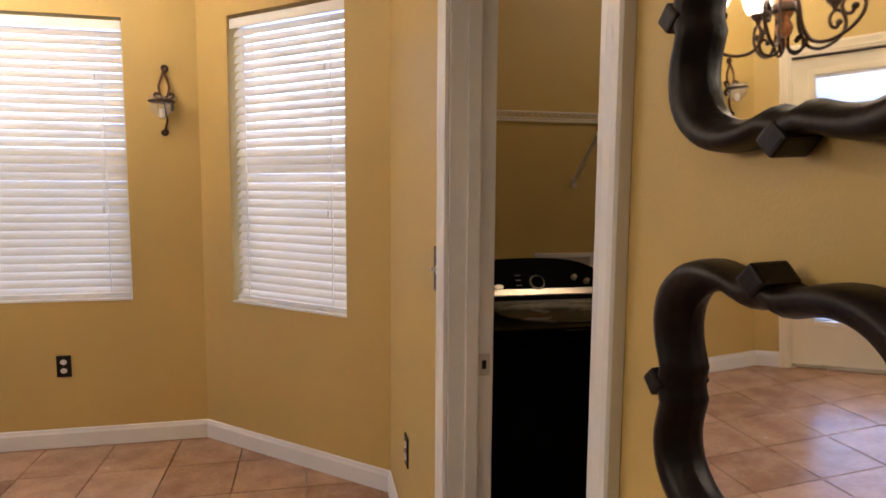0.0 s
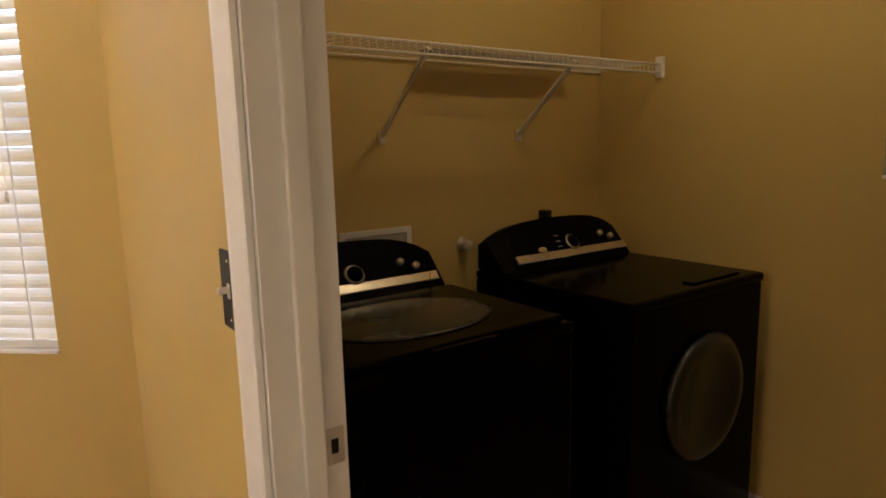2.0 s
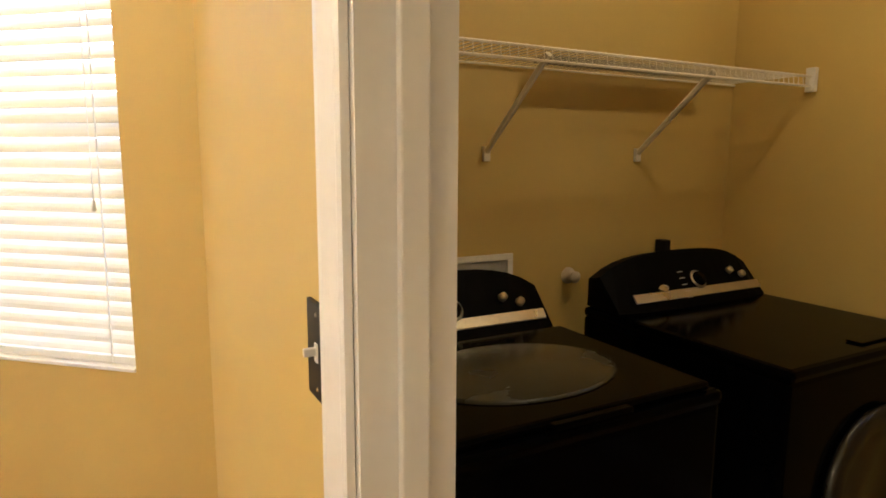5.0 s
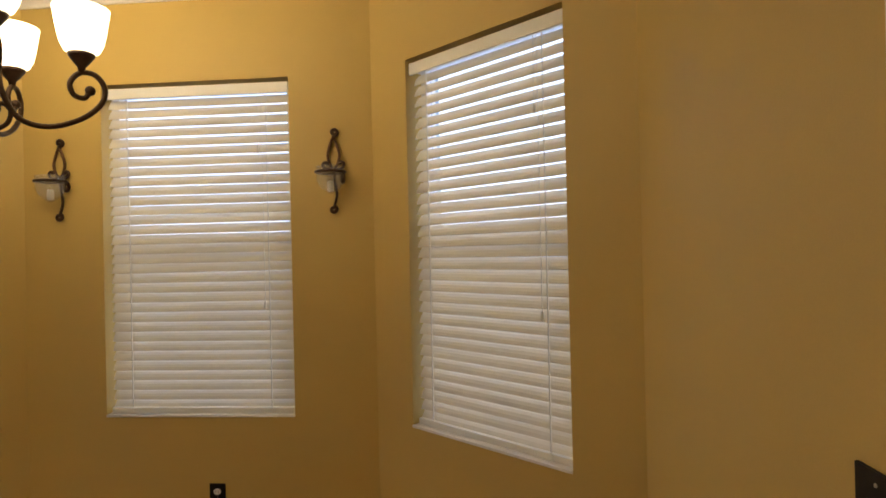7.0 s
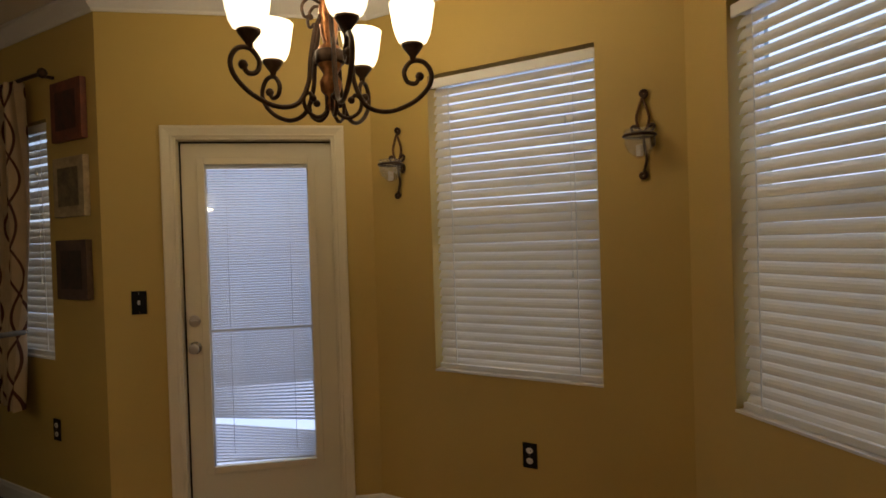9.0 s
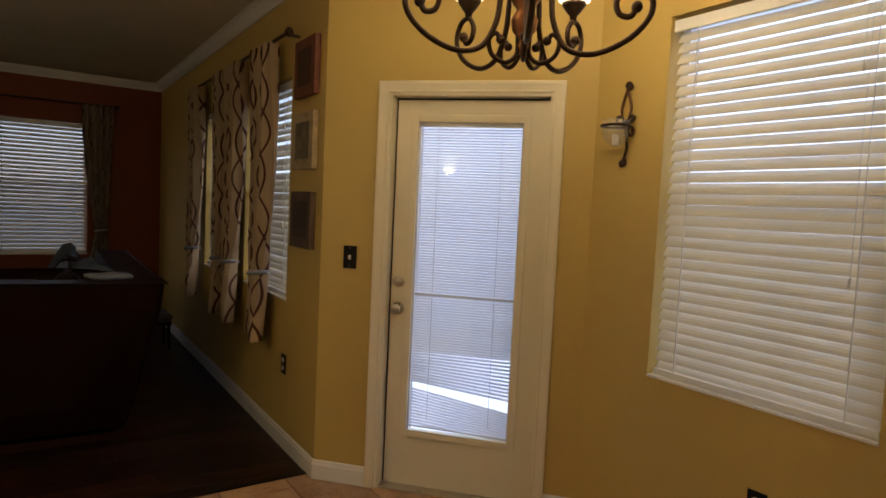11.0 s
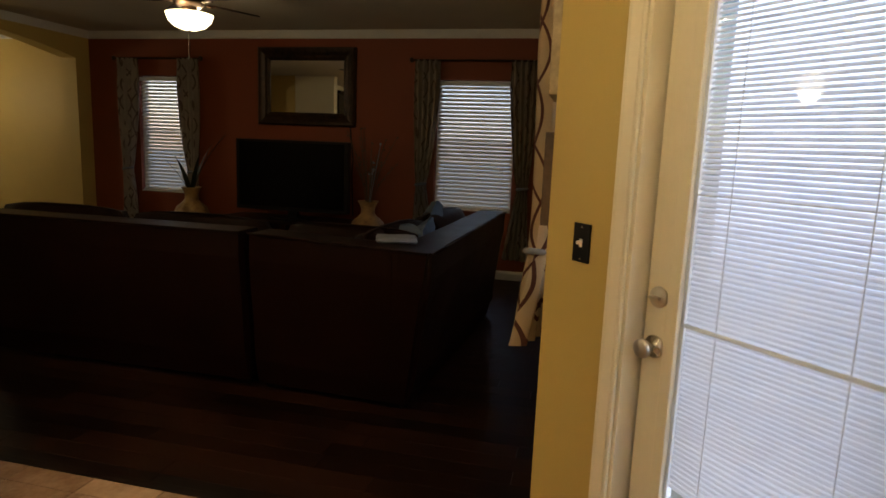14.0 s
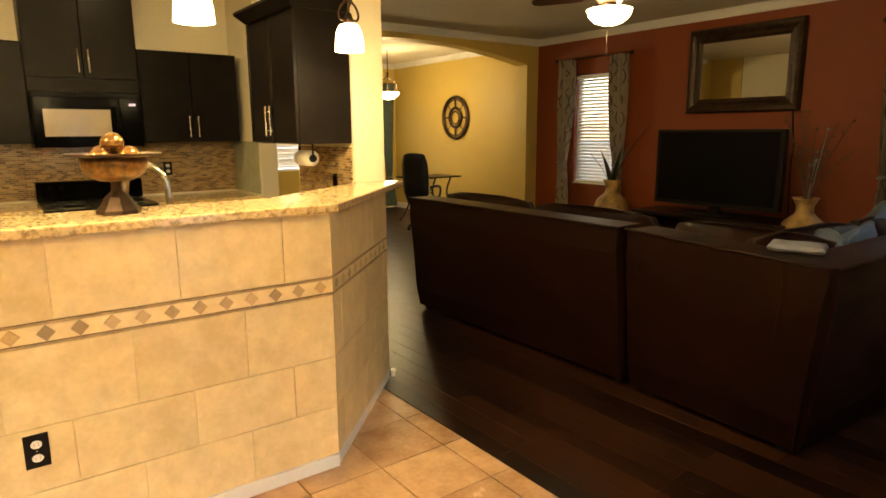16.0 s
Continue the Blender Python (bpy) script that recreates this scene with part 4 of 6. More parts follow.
LINER = material("dark_stone_liner", (0.36, 0.235, 0.11), 0.4, var=0.35, scale=25, bump=0.15)


def granite():
    m = material("gold_granite", (0.56, 0.43, 0.24), 0.12, var=0.2, scale=60, fine=200, bump=0.0, second=(0.30, 0.20, 0.095))
    r = next(n for n in m.node_tree.nodes if n.type == "VALTORGB")
    r.color_ramp.elements[0].position = 0.38
    r.color_ramp.elements[1].position = 0.55
    return m


GRANITE = granite()
ESPRESSO = material("espresso_cabinet", (0.0085, 0.0066, 0.0058), 0.33, var=0.35, scale=8, fine=60, bump=0.06, spec=0.10)
BX0, BX1 = -0.83, 0.80
BD = (-1.547, -0.649)
BZ = 1.150


def bar():
    t = thing("breakfast_bar", "tiled breakfast bar with a diamond border and angled end", "bar")
    poly = [(BX1, 0.072), (BX0 + 0.003, 0.072), (BD[0] + 0.004, BD[1] - 0.008), (-1.44, -0.772), (-0.775, -0.07), (BX1, -0.07)]
    part("knee_wall", prism(poly, 0.0, BZ), TRAVGROUT, t)
    part("end_panel", boxes((BX1, -0.07, 0, BX1 + 0.008, 0.08, BZ)), TRAV, t)
    tilebm = {}

    def tile(m, a, b, c, d):
        g = 0.0015
        key = (round(b - a, 3), round(d - c, 3))
        if key not in tilebm:
            ob = part("tile", box(bmesh.new(), g, -0.0045, g, key[0] - g, 0.0, key[1] - g, None, 0.0012), TRAV, t)
            tilebm[key] = ob.data
        else:
            ob = new("tile", tilebm[key])
            ob.parent = t
        ob.matrix_local = m @ Matrix.Translation((a, random.uniform(-0.0008, 0.0), c))

    mf = pose(BX1, 0.074, 0, 0, 0, 180)
    fl = BX1 - BX0
    md, dl = wall_frame((BX0, 0.083), BD)
    # x runs towards the corner on the front, away from it on the angled end; the tiles' faces look outwards
    rows = ((0.060, 0.285, 0.38), (0.285, 0.515, 0.19), (0.515, 0.792, 0.38), (0.874, BZ, 0.21))
    for z0, z1, first in rows:
        s = [0.0]
        x = first
        while x < fl - 0.02:
            s.append(round(x, 3))
            x += 0.40
        s.append(round(fl, 3))
        for a, b in zip(s, s[1:]):
            tile(mf, fl - b, fl - a, z0, z1)
        s = [0.0]
        x = 0.40 - first + 0.1
        while x < dl - 0.04:
            s.append(round(x, 3))
            x += 0.40
        s.append(round(dl - 0.004, 3))
        md2 = pose(*md.translation, 0, 0, math.degrees(math.atan2(BD[1] - 0.083, BD[0] - BX0)) + 180)
        for a, b in zip(s, s[1:]):
            tile(md2, -b, -a, z0, z1)
    for mm, x0, x1 in ((mf, 0.0, fl), (md2, -dl + 0.004, 0.0)):
        for z0, z1 in ((0.792, 0.804), (0.862, 0.874)):
            o = part("liner", boxes((x0, -0.013, z0 + 0.001, x1, 0.0, z1 - 0.001), bevel=0.003), LINER, t, "dark stone pencil liner")
            o.matrix_local = mm
        o = part("border_strip", boxes((x0, -0.006, 0.805, x1, 0.0, 0.861)), TRAV, t, "cream border strip")
        o.matrix_local = mm
        x = x1 - 0.055
        while x > x0 + 0.03:
            if "d" not in tilebm:
                o = part("diamond", box(bmesh.new(), -0.0195, -0.0105, -0.0195, 0.0195, 0.0, 0.0195, pose(0, 0, 0, 0, 45, 0)), DIAMOND, t, "brown stone diamond inset")
                tilebm["d"] = o.data
            else:
                o = new("diamond", tilebm["d"])
                o.parent = t
                o["label"] = "brown stone diamond inset"
            o.matrix_local = mm @ Matrix.Translation((x, 0, 0.833))
            x -= 0.098
        o = part("baseboard_strip", boxes((x0, -0.016, 0.001, x1, 0.0, 0.060), bevel=0.003), TRIM, t, "white baseboard")
        o.matrix_local = mm
    return t, mf, fl


BAR, MBAR, FL = bar()
ct = [(BX1 + 0.05, 0.125), (BX0 - 0.022, 0.125), (-1.735, -0.755), (-1.63, -0.775), (-1.40, -0.775), (-0.72, -0.26), (BX1 + 0.05, -0.26)]
bm = prism(ct, BZ + 0.001, BZ + 0.038)
bmesh.ops.bevel(bm, geom=[e for e in bm.edges], offset=0.008, segments=3, profile=0.6, affect="EDGES")
tagged(part("bar_countertop", bm, GRANITE), "polished gold granite top of the breakfast bar", "countertop")
plate(MBAR @ pose(BX1 - 0.272, -0.0042, 0.435), "outlet", "black outlet plate with white sockets on the tiled bar")
st = tagged(part("door_stop", lathe([(0, 0), (0.012, 0), (0.012, 0.02), (0.018, 0.03), (0.016, 0.045), (0, 0.05)], 12, m=pose(-1.575, -0.655, 0.001)), WHITEPLASTIC), "small white floor door stop by the bar", "door stop")


def pendant(x, y, label):
    t = thing("pendant_lamp", label, "pendant lamp", pose(x, y, 0), "bar pendants")
    part("shade", lathe([(0.020, 1.978), (0.044, 1.970), (0.058, 1.945), (0.065, 1.905), (0.069, 1.852), (0.065, 1.851), (0.061, 1.905), (0.054, 1.942), (0.040, 1.963), (0.018, 1.970)], 28), SHADE, t, "lit frosted glass bell shade", True)
    part("cap", lathe([(0, 2.030), (0.012, 2.025), (0.020, 2.000), (0.028, 1.979), (0, 1.977)], 18), DARKMETAL, t, "", True)
    part("rod", tube([(0, 0, 2.02), (0, 0, H - 0.02)], 0.006, 8), DARKMETAL, t)
    for s in (-1, 1):
        part("scroll", tube([(s * p[0], p[1], p[2]) for p in smooth_line([(0.010, 0, 2.000), (0.040, 0, 1.992), (0.052, 0, 2.015), (0.040, 0, 2.050), (0.012, 0, 2.085), (0.014, 0, 2.125), (0.040, 0, 2.140), (0.056, 0, 2.120), (0.044, 0, 2.102), (0.034, 0, 2.112)], 5)], 0.0055, 8), DARKMETAL, t, "", True)
    part("canopy", lathe([(0, H - 0.03), (0.05, H - 0.02), (0.055, H - 0.001), (0, H - 0.001)], 20), DARKMETAL, t, "", True)
    lamp("pendant_bulb", "POINT", E_PEND, WARM, (x, y, 1.85), 0.05)
    return t


pendant(-1.154, -0.30, "bronze pendant lamp with a lit bell shade over the bar's angle")
pendant(-0.338, 0.10, "bronze pendant lamp with a lit bell shade over the bar front")
pendant(0.45, 0.10, "bronze pendant lamp with a lit bell shade over the bar front")


def recessed(x, y):
    t = thing("recessed_light", "round recessed kitchen ceiling light, lit", "ceiling light", pose(x, y, H), "recessed kitchen lights")
    part("trim_ring", lathe([(0.065, -0.001), (0.085, -0.001), (0.085, -0.006), (0.065, -0.010)], 24), WHITEPLASTIC, t, "", True)
    part("lens", lathe([(0, -0.002), (0.064, -0.002), (0.06, -0.005), (0, -0.006)], 24), SHADE, t)
    lamp("recessed_bulb", "AREA", E_REC, WARM, (x, y, H - 0.012), 0.11, (x, y, 0))


for x, y in ((-0.6, -1.2), (0.5, -1.2), (-0.6, -2.3), (0.5, -2.3)):
    recessed(x, y)


def shaker(parent, x0, x1, z0, z1, y, handle, bottom=True):
    """Shaker door facing +y at plane y, in the parent's frame."""
    f = 0.055
    bm = boxes((x0, y, z0, x1, y + 0.02, z1))
    face = max(bm.faces, key=lambda q: q.calc_center_median().y)
    bmesh.ops.inset_individual(bm, faces=[face], thickness=f, depth=0.0)
    bmesh.ops.inset_individual(bm, faces=[face], thickness=0.004, depth=0.0)
    bmesh.ops.translate(bm, verts=list(face.verts), vec=(0, -0.012, 0))
    d = part("cabinet_door", bm, ESPRESSO, parent)
    hz = z0 + 0.05 if bottom else z1 - 0.19
    part("bar_handle", tube([(handle, y + 0.045, hz - 0.01), (handle, y + 0.045, hz + 0.16)], 0.005, 8), NICKEL, d, "satin nickel bar handle")
    for zz in (hz + 0.02, hz + 0.13):
        part("handle_post", tube([(handle, y + 0.019, zz), (handle, y + 0.045, zz)], 0.004, 6), NICKEL, d)
    return d


def upper(m, w, z0, z1, depth, label, crowned=True):
    """Wall cabinet: x along its front, back at y=0, doors towards +y."""
    t = thing("wall_cabinet", label, "cabinet", m, "kitchen wall cabinets")
    part("body", boxes((0, 0.002, z0, w, depth, z1)), ESPRESSO, t)
    shaker(t, 0.004, w / 2 - 0.002, z0 + 0.004, z1 - 0.004, depth + 0.001, w / 2 - 0.035)
    shaker(t, w / 2 + 0.002, w - 0.004, z0 + 0.004, z1 - 0.004, depth + 0.001, w / 2 + 0.035)
    if crowned:
        bm = bmesh.new()
        ring0 = [(-0.001, 0.002), (w + 0.001, 0.002), (w + 0.001, depth + 0.022), (-0.001, depth + 0.022)]
        ring1 = [(-0.055, 0.002), (w + 0.055, 0.002), (w + 0.055, depth + 0.075), (-0.055, depth + 0.075)]
        a = [bm.verts.new((x, y, z1 + 0.001)) for x, y in ring0]
        b = [bm.verts.new((x, y, z1 + 0.055)) for x, y in ring1]
        c = [bm.verts.new((x, y, z1 + 0.070)) for x, y in ring1]
        bm.faces.new(a)
        bm.faces.new(c)
        for p, q in ((a, b), (b, c)):
            for k in range(4):
                bm.faces.new((p[k], p[(k + 1) % 4], q[(k + 1) % 4], q[k]))
        part("crown", bm, ESPRESSO, t)
    return t


MS = pose(-1.545, -3.45, 0)
upper(MS, 0.77, 1.40, 2.13, 0.33, "dark espresso wall cabinet with two shaker doors", False)
upper(pose(-0.768, -3.45, 0), 0.755, 1.885, 2.50, 0.33, "dark espresso cabinet above the microwave")
upper(pose(-0.008, -3.45, 0), 0.76, 1.40, 2.13, 0.33, "dark espresso wall cabinet beside the microwave", False)
upper(pose(-1.42, -0.800, 0, 0, 0, -90), 0.70, 1.412, 2.125, 0.315, "dark espresso cabinet hung beside the column")


def microwave():
    t = thing("microwave", "black over-range microwave with a lit clock", "microwave", pose(-0.768, -3.45, 0))
    part("body", boxes((0.002, 0.004, 1.372, 0.753, 0.36, 1.785), bevel=0.004), BLACKAPP, t)
    d = part("microwave_door", boxes((0.17, 0.361, 1.385, 0.745, 0.392, 1.745), bevel=0.006), BLACKAPP, t)
    part("door_window", boxes((0.235, 0.3925, 1.455, 0.68, 0.395, 1.655)), material("microwave_window", (0.30, 0.25, 0.17), 0.12, var=0.1, bump=0), d, "brown reflective window")
    part("control_panel", boxes((0.01, 0.361, 1.385, 0.165, 0.385, 1.745), bevel=0.004), BLACKAPP, t)
    part("display", boxes((0.050, 0.3855, 1.685, 0.10, 0.387, 1.705)), glow("blue_display", (0.05, 0.08, 1.0), 0.12), t, "blue lit clock display")
    part("filler_panel", boxes((0.004, 0.004, 1.788, 0.751, 0.345, 1.882)), ESPRESSO, t, "dark espresso filler panel")
    part("vent_grille", boxes(*[(0.02, 0.361, 1.750 + 0.008 * k, 0.735, 0.372, 1.754 + 0.008 * k) for k in range(4)]), BLACKPLASTIC, t)
    part("door_handle", tube([(0.205, 0.43, 1.45), (0.205, 0.43, 1.68)], 0.008, 8), BLACKAPP, d)
    return t


microwave()


def mosaic(name):
    m = material(name, (0.36, 0.24, 0.13), 0.18, var=0.5, scale=20, bump=0.0)
    nt, n = m.node_tree, m.node_tree.nodes
    br = n.new("ShaderNodeTexBrick")
    geo = n.new("ShaderNodeNewGeometry")
    mp = n.new("ShaderNodeVectorMath")
    mp.operation = "DOT_PRODUCT"
    sep = n.new("ShaderNodeSeparateXYZ")
    add = n.new("ShaderNodeMath")
    cmb = n.new("ShaderNodeCombineXYZ")
    nt.links.new(geo.outputs["Position"], sep.inputs[0])
    nt.links.new(sep.outputs[0], add.inputs[0])
    nt.links.new(sep.outputs[1], add.inputs[1])
    nt.links.new(add.outputs[0], cmb.inputs[0])
    nt.links.new(sep.outputs[2], cmb.inputs[1])
    nt.links.new(cmb.outputs[0], br.inputs["Vector"])
    br.inputs["Scale"].default_value = 1.0
    br.inputs["Brick Width"].default_value = 0.05
    br.inputs["Row Height"].default_value = 0.016
    br.inputs["Mortar Size"].default_value = 0.0012
    br.inputs["Color1"].default_value = (0.42, 0.27, 0.12, 1)
    br.inputs["Color2"].default_value = (0.13, 0.075, 0.04, 1)
    br.inputs["Mortar"].default_value = (0.45, 0.38, 0.27, 1)
    nt.links.new(br.outputs["Color"], n["Principled BSDF"].inputs["Base Color"])
    return m


MOSAIC = mosaic("glass_mosaic")
tagged(part("backsplash", boxes((-1.599, -3.449, 0.955, 0.80, -3.441, 1.399)), MOSAIC), "brown glass mosaic backsplash behind the stove", "backsplash", kind="structure")
tagged(part("backsplash", boxes((-1.4195, -1.55, 0.955, -1.412, -0.80, 1.389)), MOSAIC), "brown glass mosaic backsplash under the cabinet", "backsplash", kind="structure")
tagged(part("backsplash", boxes((-1.599, -3.44, 0.955, -1.592, -2.80, 1.40)), material("pale_green_glass_tile", (0.36, 0.38, 0.28), 0.12, var=0.15, scale=10, bump=0.03)), "pale green glass backsplash on the wall end", "backsplash", kind="structure")


def base_units(m, n, w, depth, label):
    for k in range(n):
        t = thing("base_cabinet", label, "cabinet", m @ pose(k * w, 0, 0), "kitchen base cabinets")
        part("body", boxes((0.001, 0.002, 0.09, w - 0.001, depth - 0.03, 0.90), (0.001, 0.002, 0.001, w - 0.001, depth - 0.09, 0.09)), ESPRESSO, t)
        shaker(t, 0.004, w - 0.004, 0.10, 0.70, depth - 0.029, w - 0.04, False)
        part("drawer", boxes((0.004, depth - 0.029, 0.71, w - 0.004, depth - 0.008, 0.89), bevel=0.003), ESPRESSO, t)


base_units(pose(-1.545, -3.45, 0), 2, 0.385, 0.62, "dark espresso base cabinet beside the range")
base_units(pose(0.0, -3.45, 0), 2, 0.385, 0.62, "dark espresso base cabinet beside the range")
base_units(pose(-1.42, -0.92, 0, 0, 0, -90), 1, 0.60, 0.60, "dark espresso base cabinet along the column wall")
base_units(pose(0.75, -0.07, 0, 0, 0, 180), 3, 0.45, 0.60, "dark espresso base cabinet behind the bar")
for q, lab in (((-1.59, -3.44, -0.775, -2.81), "granite worktop beside the range"), ((0.002, -3.44, 0.80, -2.81), "granite worktop beside the range"), ((-1.41, -1.54, -0.79, -0.79), "granite worktop along the column wall"), ((-0.60, -0.70, 0.78, -0.075), "granite worktop behind the bar")):
    tagged(part("worktop", boxes((q[0], q[1], 0.901, q[2], q[3], 0.938), bevel=0.006), GRANITE), lab, "countertop")


def stove():
    t = thing("kitchen_range", "black electric range with a raised control panel", "stove", pose(-0.770, -3.44, 0))
    part("body", boxes((0.002, 0.0, 0.02, 0.766, 0.64, 0.925), bevel=0.006), BLACKAPP, t)
    part("cooktop", boxes((0.0, 0.05, 0.926, 0.768, 0.645, 0.938), bevel=0.004), DARKGLASS, t)
    part("control_panel", boxes((0.0, 0.0, 0.939, 0.768, 0.06, 1.10), bevel=0.012), BLACKAPP, t)
    for x in (0.09, 0.18, 0.59, 0.68):
        part("knob", lathe([(0, 0), (0.02, 0), (0.018, 0.02), (0, 0.022)], 14, m=pose(x, 0.06, 1.04) @ Matrix.Rotation(radians(-90), 4, "X")), BLACKAPP, t)
    for x, y, r in ((0.2, 0.2, 0.09), (0.56, 0.2, 0.075), (0.2, 0.47, 0.075), (0.56, 0.47, 0.10)):
        part("burner_ring", lathe([(r, 0.9385), (r, 0.9395), (r - 0.006, 0.9395), (r - 0.006, 0.9385)], 28, m=pose(x, y, 0)), material("burner_grey", (0.12, 0.12, 0.12), 0.3), t)
    d = part("oven_door", boxes((0.01, 0.641, 0.22, 0.758, 0.668, 0.86), bevel=0.008), BLACKAPP, t)
    part("oven_handle", tube([(0.06, 0.705, 0.80), (0.71, 0.705, 0.80)], 0.011, 8), NICKEL, d)
    return t


stove()
fa = thing("faucet", "tall chrome gooseneck faucet behind the bar", "faucet", pose(-0.31, -0.50, 0.938, 0, 0, 65))
CHROME = material("chrome", (0.40, 0.39, 0.37), 0.16, 1.0, var=0.05, bump=0)
part("spout", tube(smooth_line([(0, 0.03, 0), (0, 0.03, 0.25), (0, 0.01, 0.36), (0, -0.06, 0.40), (0, -0.13, 0.36), (0, -0.15, 0.28), (0, -0.15, 0.22)], 6), 0.016, 10), CHROME, fa, "", True)
part("base", lathe([(0, 0.001), (0.03, 0.001), (0.026, 0.05), (0, 0.055)], 16, m=pose(0, 0.03, 0)), CHROME, fa, "", True)
part("lever", tube([(0.02, 0.03, 0.05), (0.09, 0.03, 0.10)], 0.007, 8), CHROME, fa)


def fruit_bowl(x, y):
    z = BZ + 0.039
    t = thing("pedestal_bowl", "dark bronze pedestal bowl with a wide rim", "bowl", pose(x, y, z))
    t.scale = (0.94, 0.94, 1.08)
    part("pedestal", lathe([(0, 0.0), (0.082, 0.0), (0.080, 0.012), (0.062, 0.030), (0.046, 0.055), (0.022, 0.075), (0.020, 0.10), (0.034, 0.115), (0, 0.115)], 8), DARKMETAL, t, "")
    part("bowl", lathe([(0.0, 0.105), (0.06, 0.110), (0.100, 0.130), (0.118, 0.160), (0.118, 0.186), (0.108, 0.186), (0.104, 0.160), (0.08, 0.130), (0.04, 0.120), (0, 0.118)], 30), material("mottled_gold_bronze", (0.16, 0.075, 0.02), 0.35, 0.5, var=0.5, scale=38, second=(0.008, 0.005, 0.004)), t, "mottled gold bowl", True)
    part("rim", lathe([(0.105, 0.186), (0.150, 0.190), (0.170, 0.196), (0.170, 0.201), (0.150, 0.197), (0.105, 0.194), (0.105, 0.186)], 36), DARKMETAL, t, "wide flat dark rim", True)
    gold = material("gold_ball", (0.26, 0.14, 0.05), 0.22, 0.8, var=0.4, scale=30, second=(0.10, 0.045, 0.02))
    for bx, by, bz, r in ((-0.05, 0.03, 0.185, 0.042), (0.035, -0.02, 0.188, 0.042), (-0.02, -0.055, 0.186, 0.040), (0.055, 0.045, 0.186, 0.036), (0.0, 0.0, 0.232, 0.040)):
        bm = bmesh.new()
        bmesh.ops.create_uvsphere(bm, u_segments=20, v_segments=12, radius=r, matrix=Matrix.Translation((0, 0, 0)))
        bm.verts.ensure_lookup_table()
        for v in bm.verts:
            v.co *= 1 + 0.05 * noise.noise(v.co * 18 + Vector((bx * 50, 0, 0)))
        ob = tagged(part("decorative_ball", bm, gold, None, "", True), "gold mottled decorative ball in the pedestal bowl", "ornament", "decorative balls")
        ob.matrix_world = pose(x + bx * 0.94, y + by * 0.94, z + bz * 1.08)
    return t


fruit_bowl(-0.075, -0.10)
tow = thing("paper_towel_holder", "paper towel roll under the hung cabinet", "paper towel", pose(-1.25, -1.06, 1.325))
part("roll", lathe([(0.018, -0.075), (0.046, -0.075), (0.046, 0.075), (0.018, 0.075)], 24, m=Matrix.Rotation(radians(90), 4, "X")), material("paper", (0.78, 0.75, 0.68), 0.9), tow, "white paper roll", True)
part("arm", tube([(0, 0.092, 0.0), (0, 0.092, 0.085), (0, -0.092, 0.085), (0, -0.092, 0)], 0.006, 8), BLACKPLASTIC, tow)
part("end_cap", lathe([(0, 0), (0.022, 0), (0.022, 0.012), (0, 0.012)], 16, m=pose(0, 0.084, 0) @ Matrix.Rotation(radians(-90), 4, "X")), BLACKPLASTIC, tow)
plate(pose(-1.0, -3.4405, 1.17, 0, 0, 180), "outlet", "black outlet plate on the mosaic backsplash")
plate(pose(-1.4115, -1.02, 1.17, 0, 0, -90), "outlet", "black outlet plate on the mosaic under the cabinet")


# ---- living room ----
LEATHER = material("dark_brown_leather", (0.0098, 0.0025, 0.0011), 0.44, var=0.3, scale=4, fine=180, bump=0.25, spec=0.13)


def soft_box(bm, x0, y0, z0, x1, y1, z1, r, m=None, puff=0.0):
    """Cushion-like box: bevelled, and puffed along its faces."""
    tmp = bmesh.new()
    box(tmp, x0, y0, z0, x1, y1, z1)
    bmesh.ops.subdivide_edges(tmp, edges=list(tmp.edges), cuts=5, use_grid_fill=True)
    c = Vector(((x0 + x1) / 2, (y0 + y1) / 2, (z0 + z1) / 2))
    h = Vector(((x1 - x0) / 2, (y1 - y0) / 2, (z1 - z0) / 2))
    for v in tmp.verts:
        d = v.co - c
        q = Vector((d.x / h.x, d.y / h.y, d.z / h.z))
        for i in range(3):
            j, k = (i + 1) % 3, (i + 2) % 3
            lim = max(0.0, h[i] - r)
            if abs(d[i]) > lim:
                out = 0.0
                for o in (j, k):
                    e = max(0.0, abs(d[o]) - (h[o] - r)) / r
                    out += e * e
                d[i] -= math.copysign(r * (1 - math.sqrt(max(0.0, 1 - min(1.0, out)))) * 0.8, d[i])
        if puff:
            for i in range(3):
                j, k = (i + 1) % 3, (i + 2) % 3
                if abs(q[i]) > 0.98:
                    d[i] += math.copysign(puff * (1 - q[j] ** 2) * (1 - q[k] ** 2), q[i])
        v.co = c + d
        v.co += Vector((noise.noise(v.co * 3), noise.noise(v.co * 3 + Vector((7, 0, 0))), noise.noise(v.co * 3 + Vector((0, 9, 0))))) * 0.006
    me = bpy.data.meshes.new("tmp")
    tmp.to_mesh(me)
    tmp.free()
    if m is not None:
        me.transform(m)
    bm.from_mesh(me)
    bpy.data.meshes.remove(me)
    return bm


